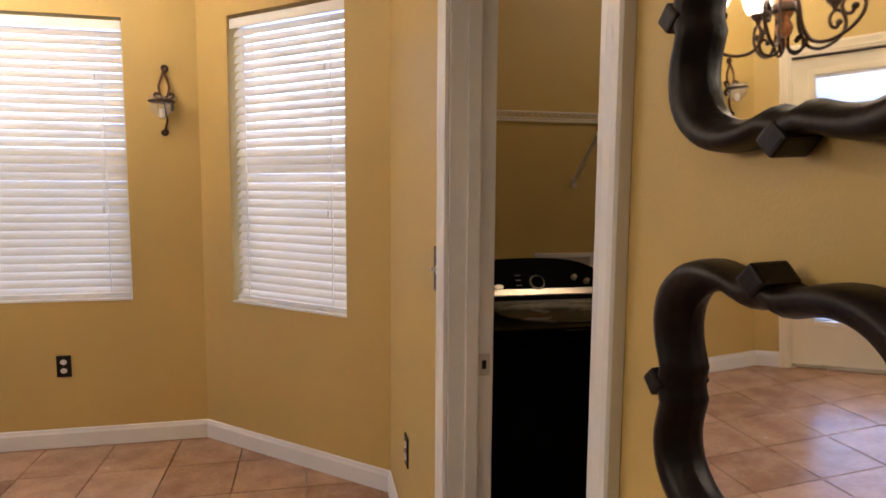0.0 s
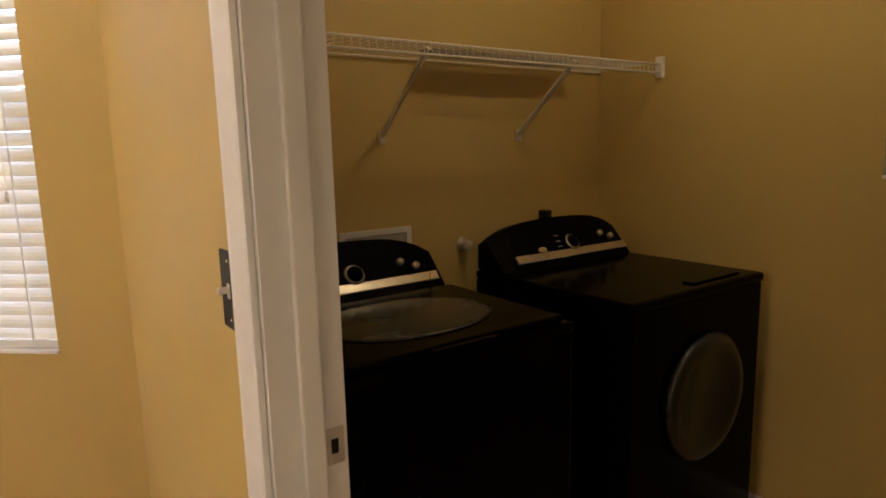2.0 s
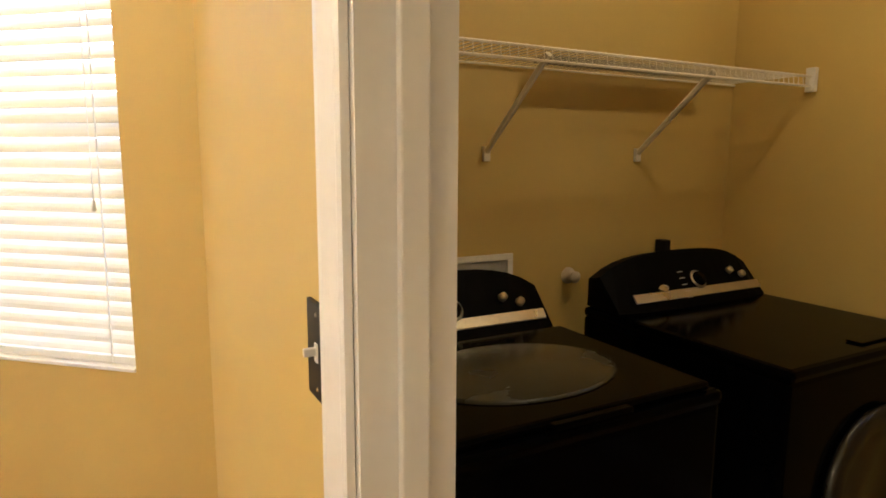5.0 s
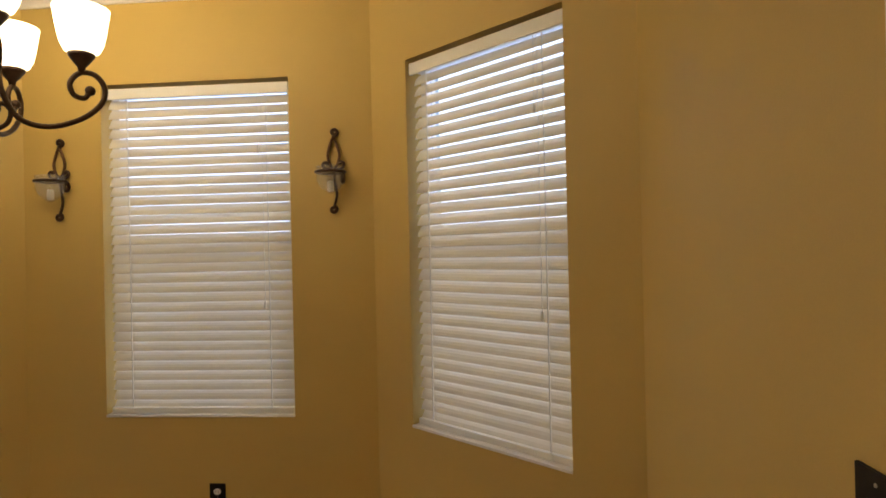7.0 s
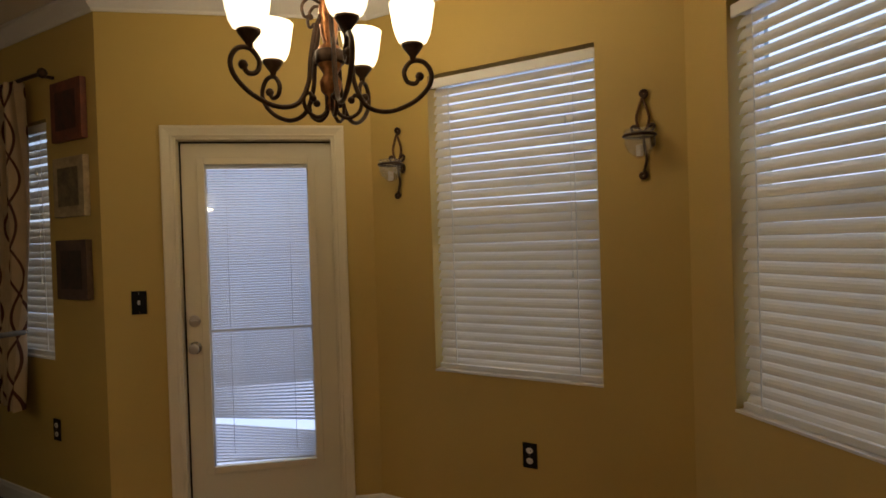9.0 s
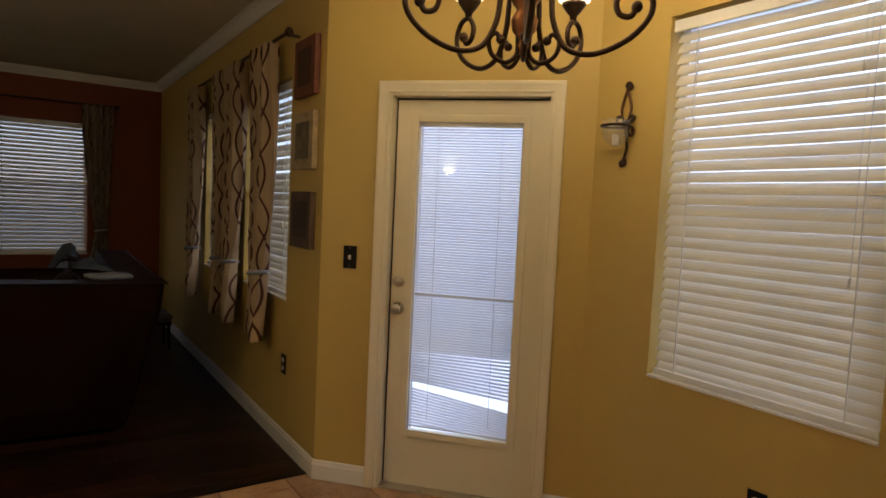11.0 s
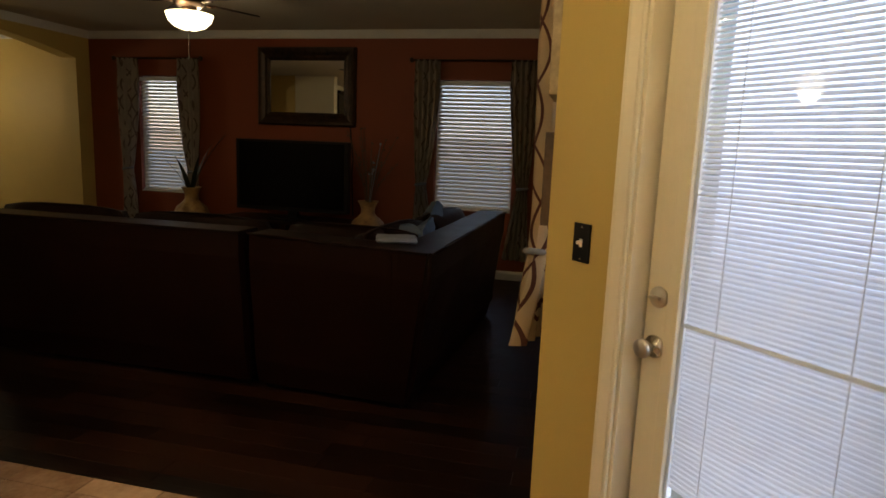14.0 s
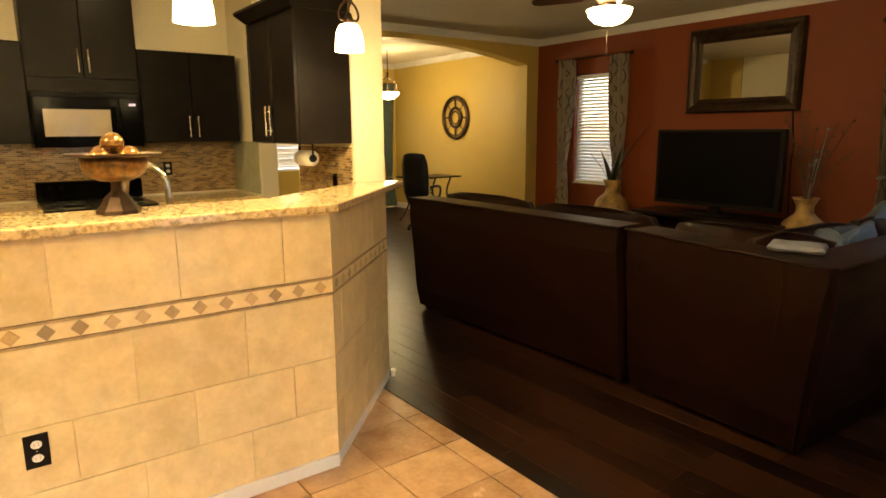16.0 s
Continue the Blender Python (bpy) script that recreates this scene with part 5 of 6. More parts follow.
def sofa(m, w, label, left_arm, right_arm, depth=0.98, top=0.955, flare=(0.07, 0.07), ends=(0.0, 0.0)):
    """Back at y=0 side, seat towards +y, along x."""
    t = thing("sofa_section", label, "sofa", m, "sectional sofa")
    def flared(bm):
        """The back leans outwards, more at one end, and its ends splay."""
        for v in bm.verts:
            u, k = min(1, max(0, v.co.x / w)), v.co.z / top
            v.co.y -= (flare[0] + (flare[1] - flare[0]) * u) * k
            v.co.x += (ends[0] * (1 - u) + ends[1] * u) * k
        return bm

    part("back", flared(soft_box(bmesh.new(), 0, 0.02, 0.04, w, 0.26, top, 0.020)), LEATHER, t)
    part("piping", flared(tube([(0.01 + (w - 0.02) * k / 8, 0.021, top - 0.003) for k in range(9)], 0.006, 8)), LEATHER, t, "", True)
    part("base", soft_box(bmesh.new(), 0.01, 0.262, 0.05, w - 0.01, depth, 0.30, 0.03), LEATHER, t, "", True)
    n = 2 if w > 1.4 else 1
    for k in range(n):
        a, b = w * k / n + 0.02, w * (k + 1) / n - 0.02
        part("seat_cushion", soft_box(bmesh.new(), a, 0.262, 0.305, b, depth + 0.02, 0.46, 0.05, None, 0.02), LEATHER, t, "", True)
        part("back_cushion", soft_box(bmesh.new(), a, 0.235, 0.465, b, 0.44, top + 0.01, 0.07, None, 0.03), LEATHER, t, "", True)
    for on, a, b in ((left_arm, -0.22, -0.004), (right_arm, w + 0.004, w + 0.22)):
        if on:
            part("arm", soft_box(bmesh.new(), a, 0.02, 0.04, b, depth, 0.64, 0.07), LEATHER, t, "", True)
    for x in (0.08, w - 0.08):
        for y in (0.10, depth - 0.08):
            part("foot", boxes((x - 0.03, y - 0.03, 0.0, x + 0.03, y + 0.03, 0.06)), BLACKPLASTIC, t)
    return t


def along(p0, p1):
    d = Vector((p1[0] - p0[0], p1[1] - p0[1], 0))
    return Matrix.Translation((p0[0], p0[1], 0)) @ Matrix.Rotation(math.atan2(d.y, d.x), 4, "Z"), d.length


ma, la = along((-2.515, -1.80), (-2.520, 0.30))
sofa(ma, la, "dark brown leather sofa section seen from behind", False, False, flare=(0.09, 0.09))
mb, lb = along((-2.520, 0.335), (-2.470, 1.29))
sofa(mb, lb, "dark brown leather sofa section at the corner", False, False, flare=(0.09, 0.26), ends=(0.0, 0.19))
mc, lc = along((-2.50, 1.325), (-4.60, 1.42))
sofa(mc, lc, "dark brown leather sofa section along the outer wall", False, True, 0.95, flare=(0.19, 0.12), ends=(-0.25, 0.0))


def pillow(at, size, rot, mat, label):
    bm = bmesh.new()
    s = size / 2
    soft_box(bm, -s, -s, -0.05, s, s, 0.05, 0.045, None, 0.05)
    ob = tagged(part("throw_pillow", bm, mat, None, "", True), label, "pillow")
    ob.matrix_world = pose(*at, *rot)


BLUEGREY = material("blue_grey_fabric", (0.06, 0.08, 0.11), 0.85, var=0.3, scale=12, fine=220, bump=0.4)
PALE = material("pale_fabric", (0.20, 0.21, 0.24), 0.85, var=0.2, scale=12, fine=220, bump=0.4)
pillow((-2.90, 1.06, 0.75), 0.46, (62, 0, 40), BLUEGREY, "blue grey throw pillow on the corner of the sofa")
cl = soft_box(bmesh.new(), -0.085, -0.11, -0.014, 0.085, 0.11, 0.014, 0.012)
for v in cl.verts:
    v.co.z += 0.008 * noise.noise(v.co * 14)
tagged(part("folded_cloth", cl, PALE, None, "", True), "pale folded cloth lying on the sofa back", "cloth").matrix_world = pose(-2.52, 1.20, 0.972, 0, 0, 18)
pillow((-3.35, 1.06, 0.75), 0.46, (66, 0, 8), BLUEGREY, "blue grey throw pillow leaning on the sofa")
pillow((-3.95, 1.00, 0.80), 0.42, (72, 38, -6), BLUEGREY, "blue grey throw pillow leaning on the sofa")

tvm = thing("television", "large black flat television on a low stand", "television", pose(-5.76, -1.09, 0))
part("screen", boxes((0.0, -0.64, 0.735, 0.006, 0.64, 1.455)), material("tv_screen", (0.003, 0.003, 0.004), 0.22, bump=0, spec=0.15), tvm)
part("bezel", boxes((-0.09, -0.685, 0.690, -0.0005, 0.685, 1.485), bevel=0.01), BLACKPLASTIC, tvm)
part("stand", boxes((-0.14, -0.25, 0.601, 0.06, 0.25, 0.618), (-0.08, -0.06, 0.618, -0.04, 0.06, 0.70), bevel=0.004), BLACKPLASTIC, tvm)
ts = thing("tv_stand", "low dark wooden television stand with shelves", "tv stand", pose(-5.85, -1.09, 0))
part("top", boxes((-0.30, -0.85, 0.56, 0.28, 0.85, 0.60), bevel=0.006), WOOD, ts)
for y in (-0.83, -0.02, 0.79):
    part("side_panel", boxes((-0.28, y, 0.0, 0.26, y + 0.04, 0.559)), WOOD, ts)
part("shelf", boxes((-0.28, -0.79, 0.26, 0.25, 0.79, 0.29)), WOOD, ts)
part("back_board", boxes((-0.30, -0.83, 0.03, -0.285, 0.83, 0.555)), WOOD, ts)

fm = thing("wall_mirror", "large rectangular mirror in a wide dark gilded frame", "mirror", MRED @ pose(4.2 - 1.155, 0, 2.115))
FRAME = material("dark_gilt_frame", (0.040, 0.020, 0.010), 0.4, 0.3, var=0.6, scale=14, fine=80, bump=0.4, second=(0.009, 0.005, 0.004), spec=0.3)


def picture_frame(w, h, b, d):
    bm = bmesh.new()
    prof = [(0.0, 0.001), (0.0, d * 0.7), (0.12, d), (0.35, d * 0.9), (0.6, d * 0.6), (0.8, d * 0.7), (1.0, d * 0.35), (1.0, 0.004)]
    rings = []
    for o, e in prof:
        x, z = w / 2 - b * o, h / 2 - b * o
        rings.append([bm.verts.new((sx_ * x, -e, sz_ * z)) for sx_, sz_ in ((-1, -1), (1, -1), (1, 1), (-1, 1))])
    for a, c in zip(rings, rings[1:]):
        for k in range(4):
            bm.faces.new((a[k], a[(k + 1) % 4], c[(k + 1) % 4], c[k]))
    return bm


part("frame", picture_frame(1.24, 0.90, 0.15, 0.06), FRAME, fm)
part("mirror_glass", boxes((-0.475, -0.012, -0.305, 0.475, -0.006, 0.305)), MIRROR, fm)

VASE = material("cream_brown_ceramic", (0.37, 0.23, 0.08), 0.4, var=0.4, scale=10, bump=0.15, second=(0.13, 0.06, 0.02))


def vase(x, y, top, label):
    """Fluted floor vase."""
    t = thing("floor_vase", label, "vase", pose(x, y, 0), "floor vases")
    prof = [(0.10, 0.0), (0.11, 0.02), (0.09, 0.05), (0.11, 0.14), (0.15, 0.32), (0.185, 0.47), (0.195, 0.56), (0.165, 0.65), (0.095, 0.715), (0.075, 0.745), (0.075, 0.80), (0.10, 0.86), (0.115, 0.88), (0.10, 0.878), (0.06, 0.80), (0.0, 0.78)]
    bm = bmesh.new()
    seg = 36
    rings = []
    for r, z in prof:
        z = z * top / 0.88
        rings.append([bm.verts.new(((r + 0.008 * math.cos(k * math.pi / 1.5) * (r > 0.12)) * math.cos(2 * math.pi * k / seg), (r + 0.008 * math.cos(k * math.pi / 1.5) * (r > 0.12)) * math.sin(2 * math.pi * k / seg), z)) for k in range(seg)])
    for a, b in zip(rings, rings[1:]):
        for k in range(seg):
            bm.faces.new((a[k], a[(k + 1) % seg], b[(k + 1) % seg], b[k]))
    bm.faces.new(rings[0])
    bm.faces.new(rings[-1])
    part("body", bm, VASE, t, "", True)
    return t


TWIG = material("dried_twig", (0.10, 0.055, 0.03), 0.8, var=0.4, bump=0.2)
LEAF = material("dark_leaf", (0.018, 0.022, 0.014), 0.5, var=0.4, bump=0.1)
v1 = vase(-5.75, -0.16, 0.86, "cream brown fluted floor vase with dried branches")
rnd = random.Random(4)
for k in range(16):
    a = rnd.uniform(0, 6.28)
    s = rnd.uniform(0.10, 0.32)
    hh = rnd.uniform(0.35, 0.78)
    line = smooth_line([(0, 0, 0.70), (s * 0.35 * math.cos(a), s * 0.35 * math.sin(a), 0.86 + hh * 0.4), (s * math.cos(a), s * math.sin(a), 0.86 + hh)], 4)
    bm = tube(line, 0.004, 5)
    for q in line[4:]:
        for j in range(2):
            bmesh.ops.create_icosphere(bm, subdivisions=1, radius=rnd.uniform(0.006, 0.013), matrix=Matrix.Translation(Vector(q) + Vector((rnd.uniform(-0.02, 0.02), rnd.uniform(-0.02, 0.02), rnd.uniform(-0.02, 0.02)))))
    part("dried_branch", bm, TWIG, v1)
for k, (a, s_, hh) in enumerate(((2.2, 0.05, 0.34), (2.6, 0.02, 0.30), (0.9, 0.10, 0.42), (1.2, 0.16, 0.62))):
    line = [(0, 0, 0.72), (s_ * math.cos(a), s_ * math.sin(a), 0.86 + hh)]
    bm = tube(line, 0.004, 5)
    bmesh.ops.create_icosphere(bm, subdivisions=2, radius=0.022 if k < 2 else 0.014, matrix=Matrix.Translation(line[1]))
    part("ball_flower", bm, PALE, v1, "pale ball-shaped dried flower", True)
v2 = vase(-5.75, -2.36, 0.90, "cream brown fluted floor vase with long dark leaves")
for k, (a, s, hh) in enumerate(((2.0, 0.30, 0.62), (2.6, 0.20, 0.5), (1.4, 0.12, 0.42), (4.4, 0.22, 0.35), (5.4, 0.2, 0.3))):
    bm = bmesh.new()
    prev = None
    for j in range(9):
        u = j / 8
        c = Vector((s * u * math.cos(a) * (0.3 + u), s * u * math.sin(a) * (0.3 + u), 0.72 + (0.18 + hh) * u))
        wd = 0.035 * math.sin(math.pi * min(1, u * 0.9 + 0.12))
        n = Vector((-math.sin(a), math.cos(a), 0)) * wd
        lift = Vector((math.cos(a), math.sin(a), 0)) * 0.006
        cur = [bm.verts.new(c - n), bm.verts.new(c + lift), bm.verts.new(c + n), bm.verts.new(c - lift * 0.3)]
        if prev:
            for q in range(4):
                bm.faces.new((prev[q], prev[(q + 1) % 4], cur[(q + 1) % 4], cur[q]))
        prev = cur
    part("leaf", bm, LEAF, v2)


def fan(x, y):
    t = thing("ceiling_fan", "ceiling fan with dark wooden blades and a lit bowl", "ceiling fan", pose(x, y, 0))
    part("canopy", lathe([(0, H - 0.04), (0.05, H - 0.035), (0.075, H - 0.001), (0, H - 0.001)], 20), DARKMETAL, t, "", True)
    part("rod", tube([(0, 0, 2.60), (0, 0, H - 0.03)], 0.012, 8), DARKMETAL, t)
    part("motor", lathe([(0, 2.50), (0.09, 2.505), (0.12, 2.53), (0.12, 2.575), (0.08, 2.61), (0, 2.615)], 24), DARKMETAL, t, "", True)
    part("light_fitter", lathe([(0, 2.462), (0.05, 2.462), (0.06, 2.47), (0.06, 2.50), (0, 2.50)], 24), DARKMETAL, t, "", True)
    part("light_bowl", lathe([(0.0, 2.325), (0.06, 2.33), (0.12, 2.352), (0.165, 2.395), (0.185, 2.45), (0.180, 2.452)], 28), SHADE, t, "lit scalloped glass bowl", True)
    part("finial", lathe([(0, 2.315), (0.01, 2.32), (0.012, 2.332), (0, 2.334)], 12), DARKMETAL, t)
    part("pull_chain", tube([(0.02, 0, 2.335), (0.02, 0, 2.12)], 0.002, 5), NICKEL, t)
    part("chain_bob", lathe([(0, 2.09), (0.006, 2.10), (0.005, 2.12), (0, 2.122)], 8, m=pose(0.02, 0, 0)), NICKEL, t)
    for k in range(5):
        rz = Matrix.Rotation(radians(72 * k + 12), 4, "Z")
        iron = part("blade_iron", boxes((0.10, -0.02, 2.535, 0.22, 0.02, 2.543)), DARKMETAL, t)
        iron.matrix_local = rz
        bm = prism([(0.20, -0.05), (0.30, -0.066), (0.60, -0.070), (0.645, -0.045), (0.655, 0.0), (0.645, 0.045), (0.60, 0.070), (0.30, 0.066), (0.20, 0.05)], -0.004, 0.004)
        b = part("blade", bm, WOOD, t)
        b.matrix_local = rz @ pose(0, 0, 2.552, 9, 0, 0)
    lamp("fan_bulb", "POINT", E_FAN, WARM, (x, y, 2.25), 0.09)
    for sx_ in (-0.13, 0.13):
        lamp("fan_bulb_up", "POINT", E_FAN * 2.6, WARM, (x + sx_, y, 2.485), 0.03)


fan(-3.964, -1.059)


def curtain_mat(name, base, line):
    """Woven cloth with wavy vine lines."""
    m = material(name, base, 0.9, var=0.12, scale=9, fine=300, bump=0.3)
    nt, n = m.node_tree, m.node_tree.nodes
    geo = n.new("ShaderNodeNewGeometry")
    sep = n.new("ShaderNodeSeparateXYZ")
    nt.links.new(geo.outputs["Position"], sep.inputs[0])

    def mathn(op, a, b=None, v=0.0):
        q = n.new("ShaderNodeMath")
        q.operation = op
        nt.links.new(a, q.inputs[0])
        if b is not None:
            nt.links.new(b, q.inputs[1])
        else:
            q.inputs[1].default_value = v
        return q.outputs[0]

    horiz = mathn("ADD", sep.outputs[0], sep.outputs[1])
    z = mathn("MULTIPLY", sep.outputs[2], None, 12.6)
    wave = mathn("MULTIPLY", mathn("SINE", z), None, 0.050)
    z2 = mathn("MULTIPLY", mathn("SINE", mathn("MULTIPLY", sep.outputs[2], None, 9.0)), None, 0.02)
    marks = []
    for op in ("ADD", "SUBTRACT"):
        u = mathn("MULTIPLY", mathn("ADD", mathn(op, horiz, wave), z2), None, 5.2)
        fr = mathn("ABSOLUTE", mathn("SUBTRACT", mathn("FRACT", u), None, 0.5))
        marks.append(mathn("LESS_THAN", fr, None, 0.045))
    on = mathn("MAXIMUM", marks[0], marks[1])
    mix = n.new("ShaderNodeMix")
    mix.data_type = "RGBA"
    nt.links.new(on, mix.inputs[0])
    ramp = next(q for q in n if q.type == "VALTORGB")
    nt.links.new(ramp.outputs["Color"], mix.inputs[6])
    mix.inputs[7].default_value = (*line, 1)
    b = n["Principled BSDF"]
    nt.links.new(mix.outputs[2], b.inputs["Base Color"])
    tr = n.new("ShaderNodeBsdfTranslucent")
    nt.links.new(mix.outputs[2], tr.inputs["Color"])
    mx = n.new("ShaderNodeMixShader")
    mx.inputs["Fac"].default_value = 0.35
    nt.links.new(b.outputs[0], mx.inputs[1])
    nt.links.new(tr.outputs[0], mx.inputs[2])
    nt.links.new(mx.outputs[0], n["Material Output"].inputs["Surface"])
    return m


CURTAIN = curtain_mat("vine_patterned_curtain", (0.56, 0.43, 0.28), (0.10, 0.035, 0.025))
CURTAIN2 = curtain_mat("grey_vine_curtain", (0.42, 0.36, 0.29), (0.19, 0.13, 0.10))


def curtain(m, s0, s1, top, tie, bottom, lean, mat, label):
    """Gathered panel tied back at tie height; x along the wall, y=-0.055 off it."""
    t = thing("curtain", label, "curtain", m, "tied curtains")
    bm = bmesh.new()
    nu, nz = 40, 34
    grid = []
    for j in range(nz + 1):
        z = bottom + (top - bottom) * j / nz
        if z > tie:
            k = (z - tie) / (top - tie)
            pinch = 0.34 + 0.66 * min(1, k * 1.3) ** 0.6
        else:
            k = (tie - z) / (tie - bottom)
            pinch = 0.34 + 0.66 * k ** 0.8
        mid = (s0 + s1) / 2 + lean * (1 - pinch) * (s1 - s0) * 0.55
        row = []
        for i in range(nu + 1):
            u = i / nu
            w = (s1 - s0) * pinch
            x = mid + (u - 0.5) * w
            y = -0.085 - (0.07 * k * max(0.0, u * 2 - 1) if z < tie else 0.0) + 0.042 * math.sin(u * 2 * math.pi * 4.5 + 0.6 * math.sin(z * 3)) + 0.006 * math.sin(u * 31 + z * 5)
            row.append((x, y, z))
        grid.append(row)
    front = [[bm.verts.new(p) for p in r] for r in grid]
    back = [[bm.verts.new((p[0], p[1] + 0.003, p[2])) for p in r] for r in grid]
    for j in range(nz):
        for i in range(nu):
            bm.faces.new((front[j][i], front[j][i + 1], front[j + 1][i + 1], front[j + 1][i]))
            bm.faces.new((back[j][i + 1], back[j][i], back[j + 1][i], back[j + 1][i + 1]))
    part("panel", bm, mat, t, "", True)
    mid = (s0 + s1) / 2 + lean * 0.66 * (s1 - s0) * 0.55
    w = (s1 - s0) * 0.36
    ring = [(mid + w * 0.52 * math.cos(radians(a)), -0.085 + 0.055 * math.sin(radians(a)), tie + 0.01 * math.cos(radians(a))) for a in range(0, 360, 20)]
    part("tie_back", tube(ring, 0.016, 8, closed=True), PALE, t, "pale gathered tie-back", True)
    return t


def rod(m, s0, s1, z):
    t = thing("curtain_rod", "dark iron curtain rod with finials", "curtain rod", m, "curtain rods")
    part("pole", tube([(s0, -0.085, z), (s1, -0.085, z)], 0.011, 10), DARKMETAL, t)
    for s in (s0, s1):
        part("finial", lathe([(0, -0.03), (0.018, -0.02), (0.026, 0), (0.018, 0.02), (0, 0.03)], 14, m=pose(s, -0.085, z)), DARKMETAL, t, "", True)
    for s in (s0 + 0.06, s1 - 0.06):
        part("bracket", boxes((s - 0.006, -0.085, z - 0.008, s + 0.006, -0.0005, z + 0.008)), DARKMETAL, t)


def sx_of(x):
    return x - XR


rod(MX, sx_of(-4.25), sx_of(-1.72), 2.40)
curtain(MX, sx_of(-2.36), sx_of(-1.98), 2.40, 1.02, 0.62, 0.1, CURTAIN, "tan vine-patterned curtain tied back beside the pictures")
curtain(MX, sx_of(-2.98), sx_of(-2.62), 2.40, 1.02, 0.62, -0.3, CURTAIN, "tan vine-patterned curtain between the windows")
curtain(MX, sx_of(-3.32), sx_of(-3.02), 2.40, 1.02, 0.62, 0.3, CURTAIN, "tan vine-patterned curtain between the windows")
curtain(MX, sx_of(-4.20), sx_of(-3.85), 2.40, 1.02, 0.62, -0.3, CURTAIN, "tan vine-patterned curtain tied back by the far window")
for a, b in ((0.43, 1.33), (-3.48, -2.80)):
    rod(MRED, 4.2 + a - 0.28, 4.2 + b + 0.28, 2.42)
    curtain(MRED, 4.2 + a - 0.24, 4.2 + a + 0.06, 2.42, 1.05, 0.25, -0.4, CURTAIN2, "grey patterned curtain tied back on the red wall")
    curtain(MRED, 4.2 + b - 0.06, 4.2 + b + 0.24, 2.42, 1.05, 0.25, 0.4, CURTAIN2, "grey patterned curtain tied back on the red wall")

for zc, col in ((2.20, (0.16, 0.045, 0.02)), (1.805, (0.36, 0.28, 0.16)), (1.375, (0.09, 0.055, 0.035))):
    t = thing("wall_canvas", "small dark square picture on the living room wall", "picture", MX @ pose(sx_of(-1.61), 0, zc), "square pictures")
    part("canvas", boxes((-0.15, -0.034, -0.155, 0.15, -0.001, 0.155), bevel=0.003), material("canvas_%d" % int(zc * 100), col, 0.6, var=0.5, scale=9, fine=60, bump=0.2), t)
    part("print", boxes((-0.10, -0.036, -0.10, 0.10, -0.0342, 0.10)), material("print_%d" % int(zc * 100), [c * 0.4 for c in col], 0.6, var=0.7, scale=14, bump=0.2), t)

tagged(part("power_cord", tube(smooth_line([(XR + 0.012, -0.60, 1.66), (XR + 0.012, -0.585, 1.50), (XR + 0.012, -0.56, 1.30), (XR + 0.012, -0.57, 1.10), (XR + 0.012, -0.55, 0.62)], 5), 0.008, 6), BLACKPLASTIC), "black power cord hanging down the red wall", "cable")
so = thing("footstool", "low stool with a pale cushion near the outer wall", "stool", pose(-4.75, 1.80, 0))
part("cushion", soft_box(bmesh.new(), -0.16, -0.14, 0.27, 0.16, 0.14, 0.35, 0.03, None, 0.01), PALE, so, "", True)
part("frame", boxes((-0.15, -0.13, 0.235, 0.15, 0.13, 0.268), bevel=0.004), WOOD, so)
for a in (-0.13, 0.13):
    for b in (-0.11, 0.11):
        part("leg", tube([(a, b, 0.0), (a * 0.95, b * 0.95, 0.236)], 0.015, 8), WOOD, so)

# ---- dining room ----
ck = thing("wall_medallion", "round dark iron wall medallion with open rings", "wall ornament", pose(XR + 0.002, -6.13, 1.71, 0, 0, 90))
for nm, r, rr in (("outer_ring", 0.345, 0.026), ("outer_ring", 0.30, 0.012), ("inner_ring", 0.16, 0.024), ("inner_ring", 0.105, 0.012)):
    part(nm, tube([(r * math.cos(radians(a)), -0.028, r * math.sin(radians(a))) for a in range(0, 360, 8)], rr, 8, closed=True), DARKMETAL, ck, "", True)
for k in range(8):
    a = radians(45 * k)
    part("spoke", tube([(0.17 * math.cos(a), -0.026, 0.17 * math.sin(a)), (0.32 * math.cos(a), -0.026, 0.32 * math.sin(a))], 0.014 if k % 2 == 0 else 0.007, 6), DARKMETAL, ck)


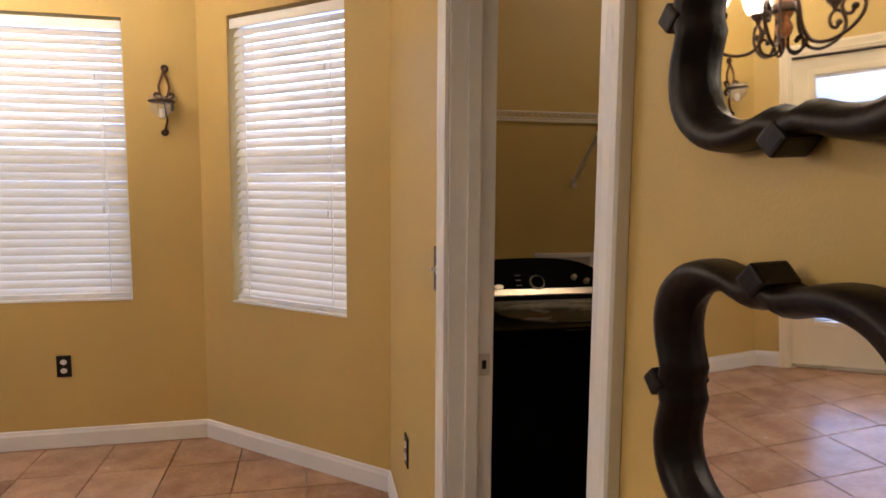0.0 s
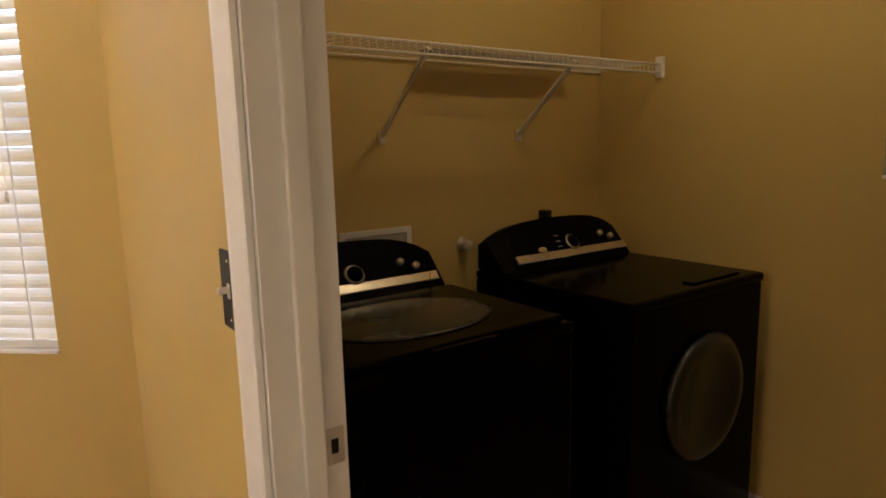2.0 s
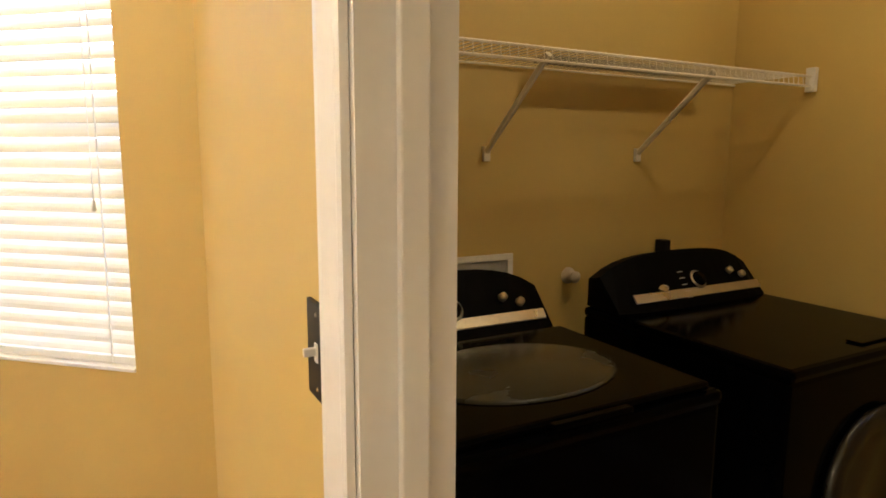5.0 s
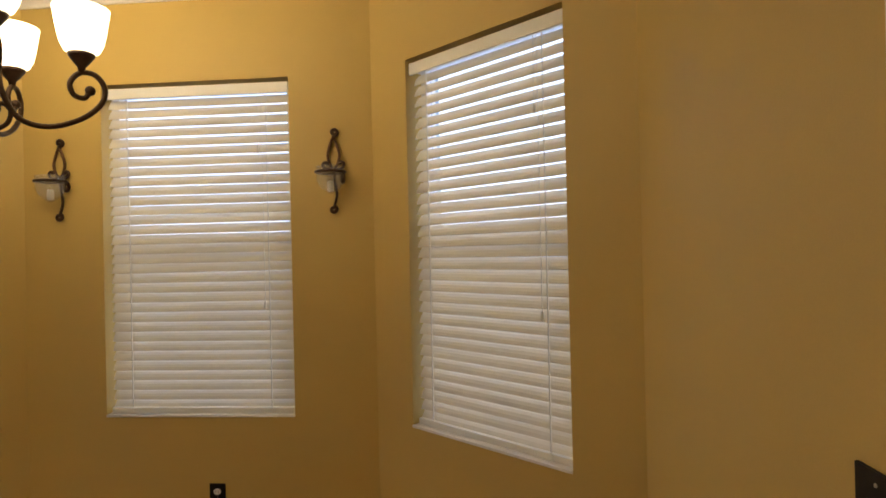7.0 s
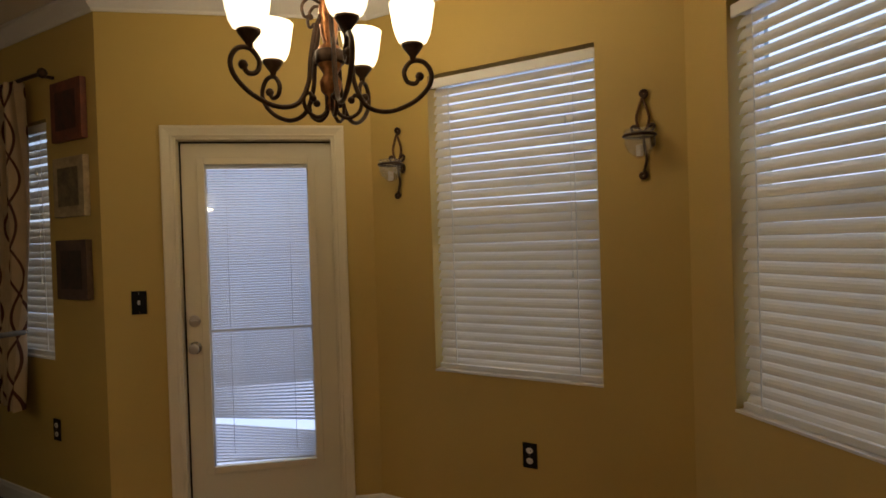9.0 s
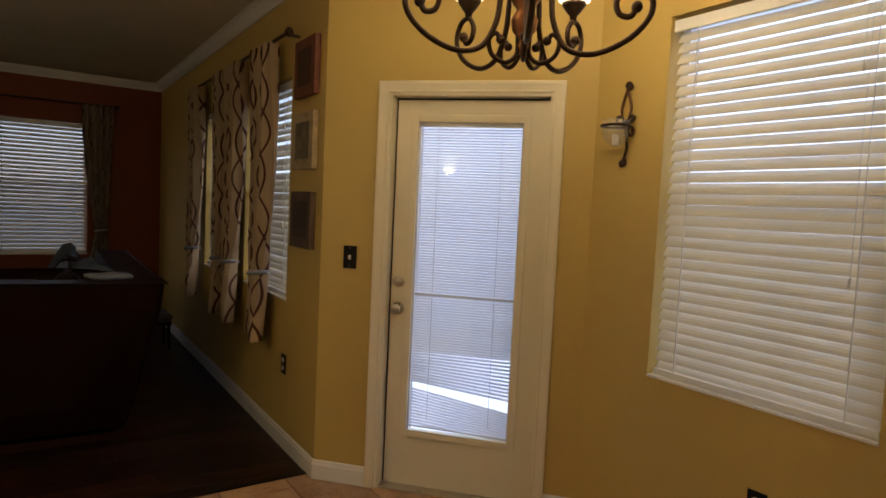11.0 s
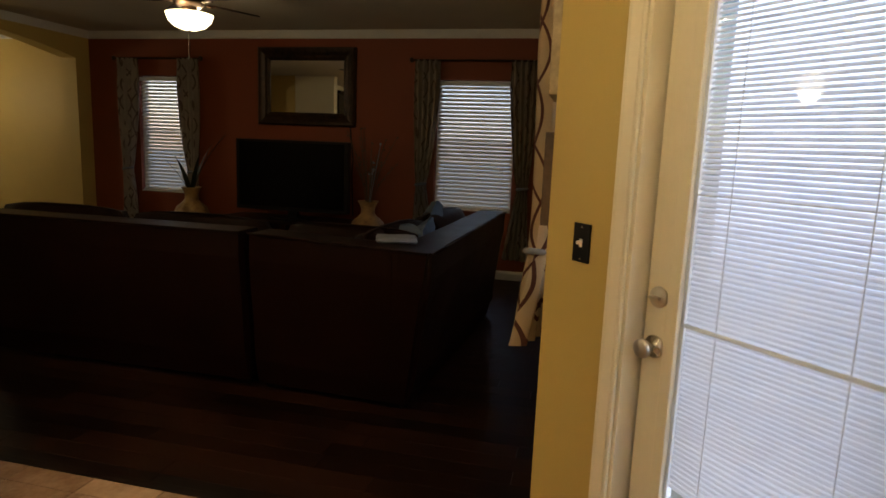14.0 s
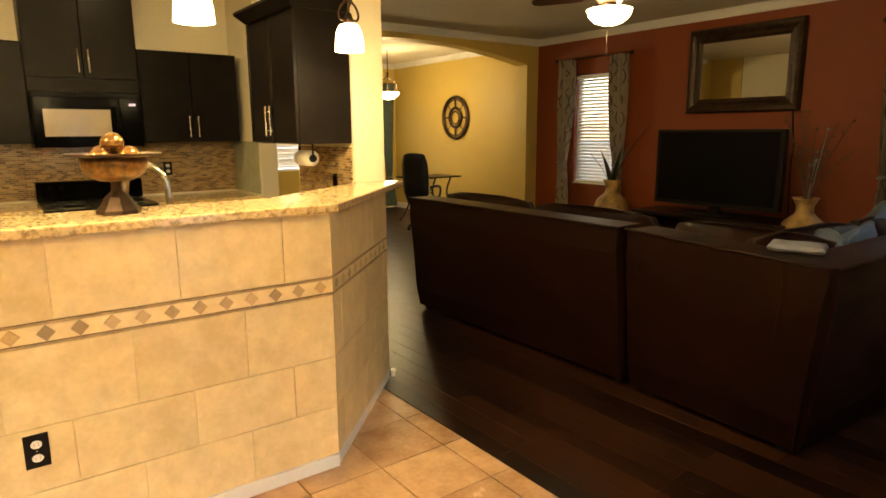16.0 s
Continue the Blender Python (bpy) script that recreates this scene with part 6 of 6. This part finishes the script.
def office_chair(x, y, rz):
    t = thing("office_chair", "black leather high-backed office chair on castors", "chair", pose(x, y, 0, 0, 0, rz))
    t.scale = (0.76, 0.76, 0.93)
    L = material("black_leather", (0.012, 0.013, 0.024), 0.4, var=0.3, fine=150, bump=0.2)
    part("seat", soft_box(bmesh.new(), -0.26, -0.26, 0.44, 0.26, 0.26, 0.55, 0.05, None, 0.02), L, t, "", True)
    part("backrest", soft_box(bmesh.new(), -0.25, -0.06, 0.0, 0.25, 0.06, 0.72, 0.05, pose(0, -0.28, 0.52, 8), 0.03), L, t, "", True)
    for s in (-1, 1):
        part("armrest", tube(smooth_line([(s * 0.27, -0.22, 0.72), (s * 0.30, -0.05, 0.73), (s * 0.30, 0.16, 0.70), (s * 0.28, 0.20, 0.58), (s * 0.26, 0.08, 0.48)], 4), 0.024, 8), L, t, "", True)
    part("gas_lift", tube([(0, 0, 0.10), (0, 0, 0.44)], 0.028, 10), BLACKPLASTIC, t)
    for k in range(5):
        a = radians(72 * k)
        g = part("base_leg", tube([(0, 0, 0.12), (0.30 * math.cos(a), 0.30 * math.sin(a), 0.075)], 0.022, 8), BLACKPLASTIC, t)
        part("castor", lathe([(0, -0.02), (0.03, -0.02), (0.03, 0.02), (0, 0.02)], 12, m=pose(0.30 * math.cos(a), 0.30 * math.sin(a), 0.031, 90, 0, 72 * k)), BLACKPLASTIC, g)


office_chair(-5.0, -5.28, 120)
dk = thing("desk", "small desk with curved dark metal legs", "desk", pose(-5.6, -5.98, 0))
part("desktop", boxes((-0.45, -0.30, 0.735, 0.45, 0.30, 0.76), bevel=0.005), WOOD, dk)
for sx_ in (-1, 1):
    for sy_ in (-1, 1):
        part("leg", tube(smooth_line([(sx_ * 0.30, sy_ * 0.2, 0.733), (sx_ * 0.22, sy_ * 0.2, 0.5), (sx_ * 0.30, sy_ * 0.22, 0.2), (sx_ * 0.42, sy_ * 0.26, 0.012)], 5), 0.014, 8), DARKMETAL, dk, "", True)
dp = thing("pendant_lamp", "dining room pendant with a lit glass bowl", "pendant lamp", pose(-4.98, -6.2, 0))
part("bowl", lathe([(0, 1.98), (0.10, 2.0), (0.17, 2.05), (0.19, 2.09), (0.18, 2.092)], 26), SHADE, dp, "lit glass bowl", True)
part("rod", tube([(0, 0, 2.10), (0, 0, H - 0.01)], 0.008, 8), DARKMETAL, dp)
for s in (-1, 1):
    part("scroll", tube(smooth_line([(s * 0.17, 0, 2.10), (s * 0.14, 0, 2.25), (s * 0.03, 0, 2.32), (s * 0.01, 0, 2.40)], 5), 0.008, 8), DARKMETAL, dp, "", True)
lamp("dining_bulb", "POINT", E_DIN, WARM, (-4.98, -6.2, 1.93), 0.10)
lamp("dining_bulb_up", "POINT", E_DIN * 0.6, WARM, (-4.98, -6.2, 2.16), 0.06)
rod(MDE, 3.10, 5.94, 2.38)
curtain(MDE, 5.66, 5.92, 2.38, 0.6, 0.05, 0.0, material("grey_green_drape", (0.10, 0.14, 0.12), 0.9, var=0.2, bump=0.3), "grey green drape beside the dining window")
plate(pose(XR, -6.9, 0.42, 0, 0, 90), "outlet", "black outlet plate on the dining room wall")


# ---- floor pieces ----
def floor_tiles():
    """Ceramic tiles in a straight grid, the nook's as single pieces."""
    host = thing("floor", "beige terracotta ceramic tile floor of nook and kitchen", "floor", kind="structure")
    p, g = 0.345, 0.003
    x_line, y_line = 1.10, 0.56
    piece = None
    rest = bmesh.new()
    xa, ya = x_line - 8 * p, y_line - 12 * p

    def inside(x, y):
        lim = 3.0
        if x < PA[0]:
            lim = PA[1] + (x - PA[0]) * (PA[1] - PB[1]) / (PA[0] - PB[0])
        elif x > PR[0]:
            lim = PR[1] + (x - PR[0]) * (PL[1] - PR[1]) / (PL[0] - PR[0])
        return y <= lim

    for ix in range(12):
        for iy in range(22):
            x0, y0 = xa + ix * p, ya + iy * p
            x1, y1 = x0 + p, y0 + p
            if x0 > 2.18 or y0 > 3.0 or y1 < -3.5:
                continue
            cx0, cx1, cy0, cy1 = max(x0 + g, -1.448), min(x1 - g, 2.178), y0 + g, min(y1 - g, 2.998)
            if cx1 - cx0 < 0.02 or cy1 - cy0 < 0.02:
                continue
            whole = abs((cx1 - cx0) - (p - 2 * g)) < 1e-6 and abs((cy1 - cy0) - (p - 2 * g)) < 1e-6
            if y0 > -0.5 and whole:
                if piece is None:
                    piece = part("tile", boxes((0, 0, -0.011, p - 2 * g, p - 2 * g, 0.0), bevel=0.0015), TILE, host)
                    ob = piece
                else:
                    ob = new("tile", piece.data)
                    ob.parent = host
                ob.location = (cx0, cy0, random.uniform(-0.0004, 0.0))
            elif y0 > -0.5:
                part("cut_tile", boxes((cx0, cy0, -0.011, cx1, cy1, -0.0002)), TILE, host)
            else:
                box(rest, cx0, cy0, -0.011, cx1, cy1, -0.0002)
    box(rest, 2.18, 0.09, -0.011, 2.30, 0.95, -0.0002)
    for ix in range(6):
        for iy in range(8):
            if 2.303 + ix * p > 4.05:
                continue
            box(rest, 2.303 + ix * p, -0.75 + iy * p + g, -0.011, min(2.303 + (ix + 1) * p - 2 * g, 4.069), min(-0.75 + (iy + 1) * p - g, 1.949), -0.0002)
    ob = part("far_tiles", rest, TILE, host)
    ob["kind"] = "stuff"


floor_tiles()


def planks():
    host = thing("floor", "dark reddish brown wood plank floor of the living room", "floor", kind="structure")
    data = {}
    w = 0.125
    x = XR + 0.002
    rest = bmesh.new()
    r = random.Random(3)
    while x < -1.454 - 0.02:
        x1 = min(x + w, -1.454)
        y = -8.09 + r.uniform(-0.8, 0)
        while y < 2.07:
            ln = r.choice((0.9, 1.2, 1.5))
            a, b = max(y, -8.09), min(y + ln, 2.072)
            if b - a > 0.03:
                if x > -3.4 and a > -2.0:
                    key = (round(x1 - x, 3), round(b - a, 3))
                    if key not in data:
                        ob = part("plank", boxes((0.0008, 0.0008, -0.011, key[0] - 0.0008, key[1] - 0.0008, 0.0), bevel=0.001), WOOD, host)
                        data[key] = ob.data
                    else:
                        ob = new("plank", data[key])
                        ob.parent = host
                    ob.location = (x, a, 0)
                else:
                    box(rest, x + 0.0008, a + 0.0008, -0.011, x1 - 0.0008, b - 0.0008, -0.0002)
            y += ln
        x += w
    ob = part("far_planks", rest, WOOD, host)
    ob["kind"] = "stuff"


planks()
tagged(part("trim_threshold", boxes((-1.475, -0.62, 0.0005, -1.43, 2.06, 0.006), bevel=0.002), WOOD), "dark wooden strip between tile and wood floors", "threshold", kind="structure")
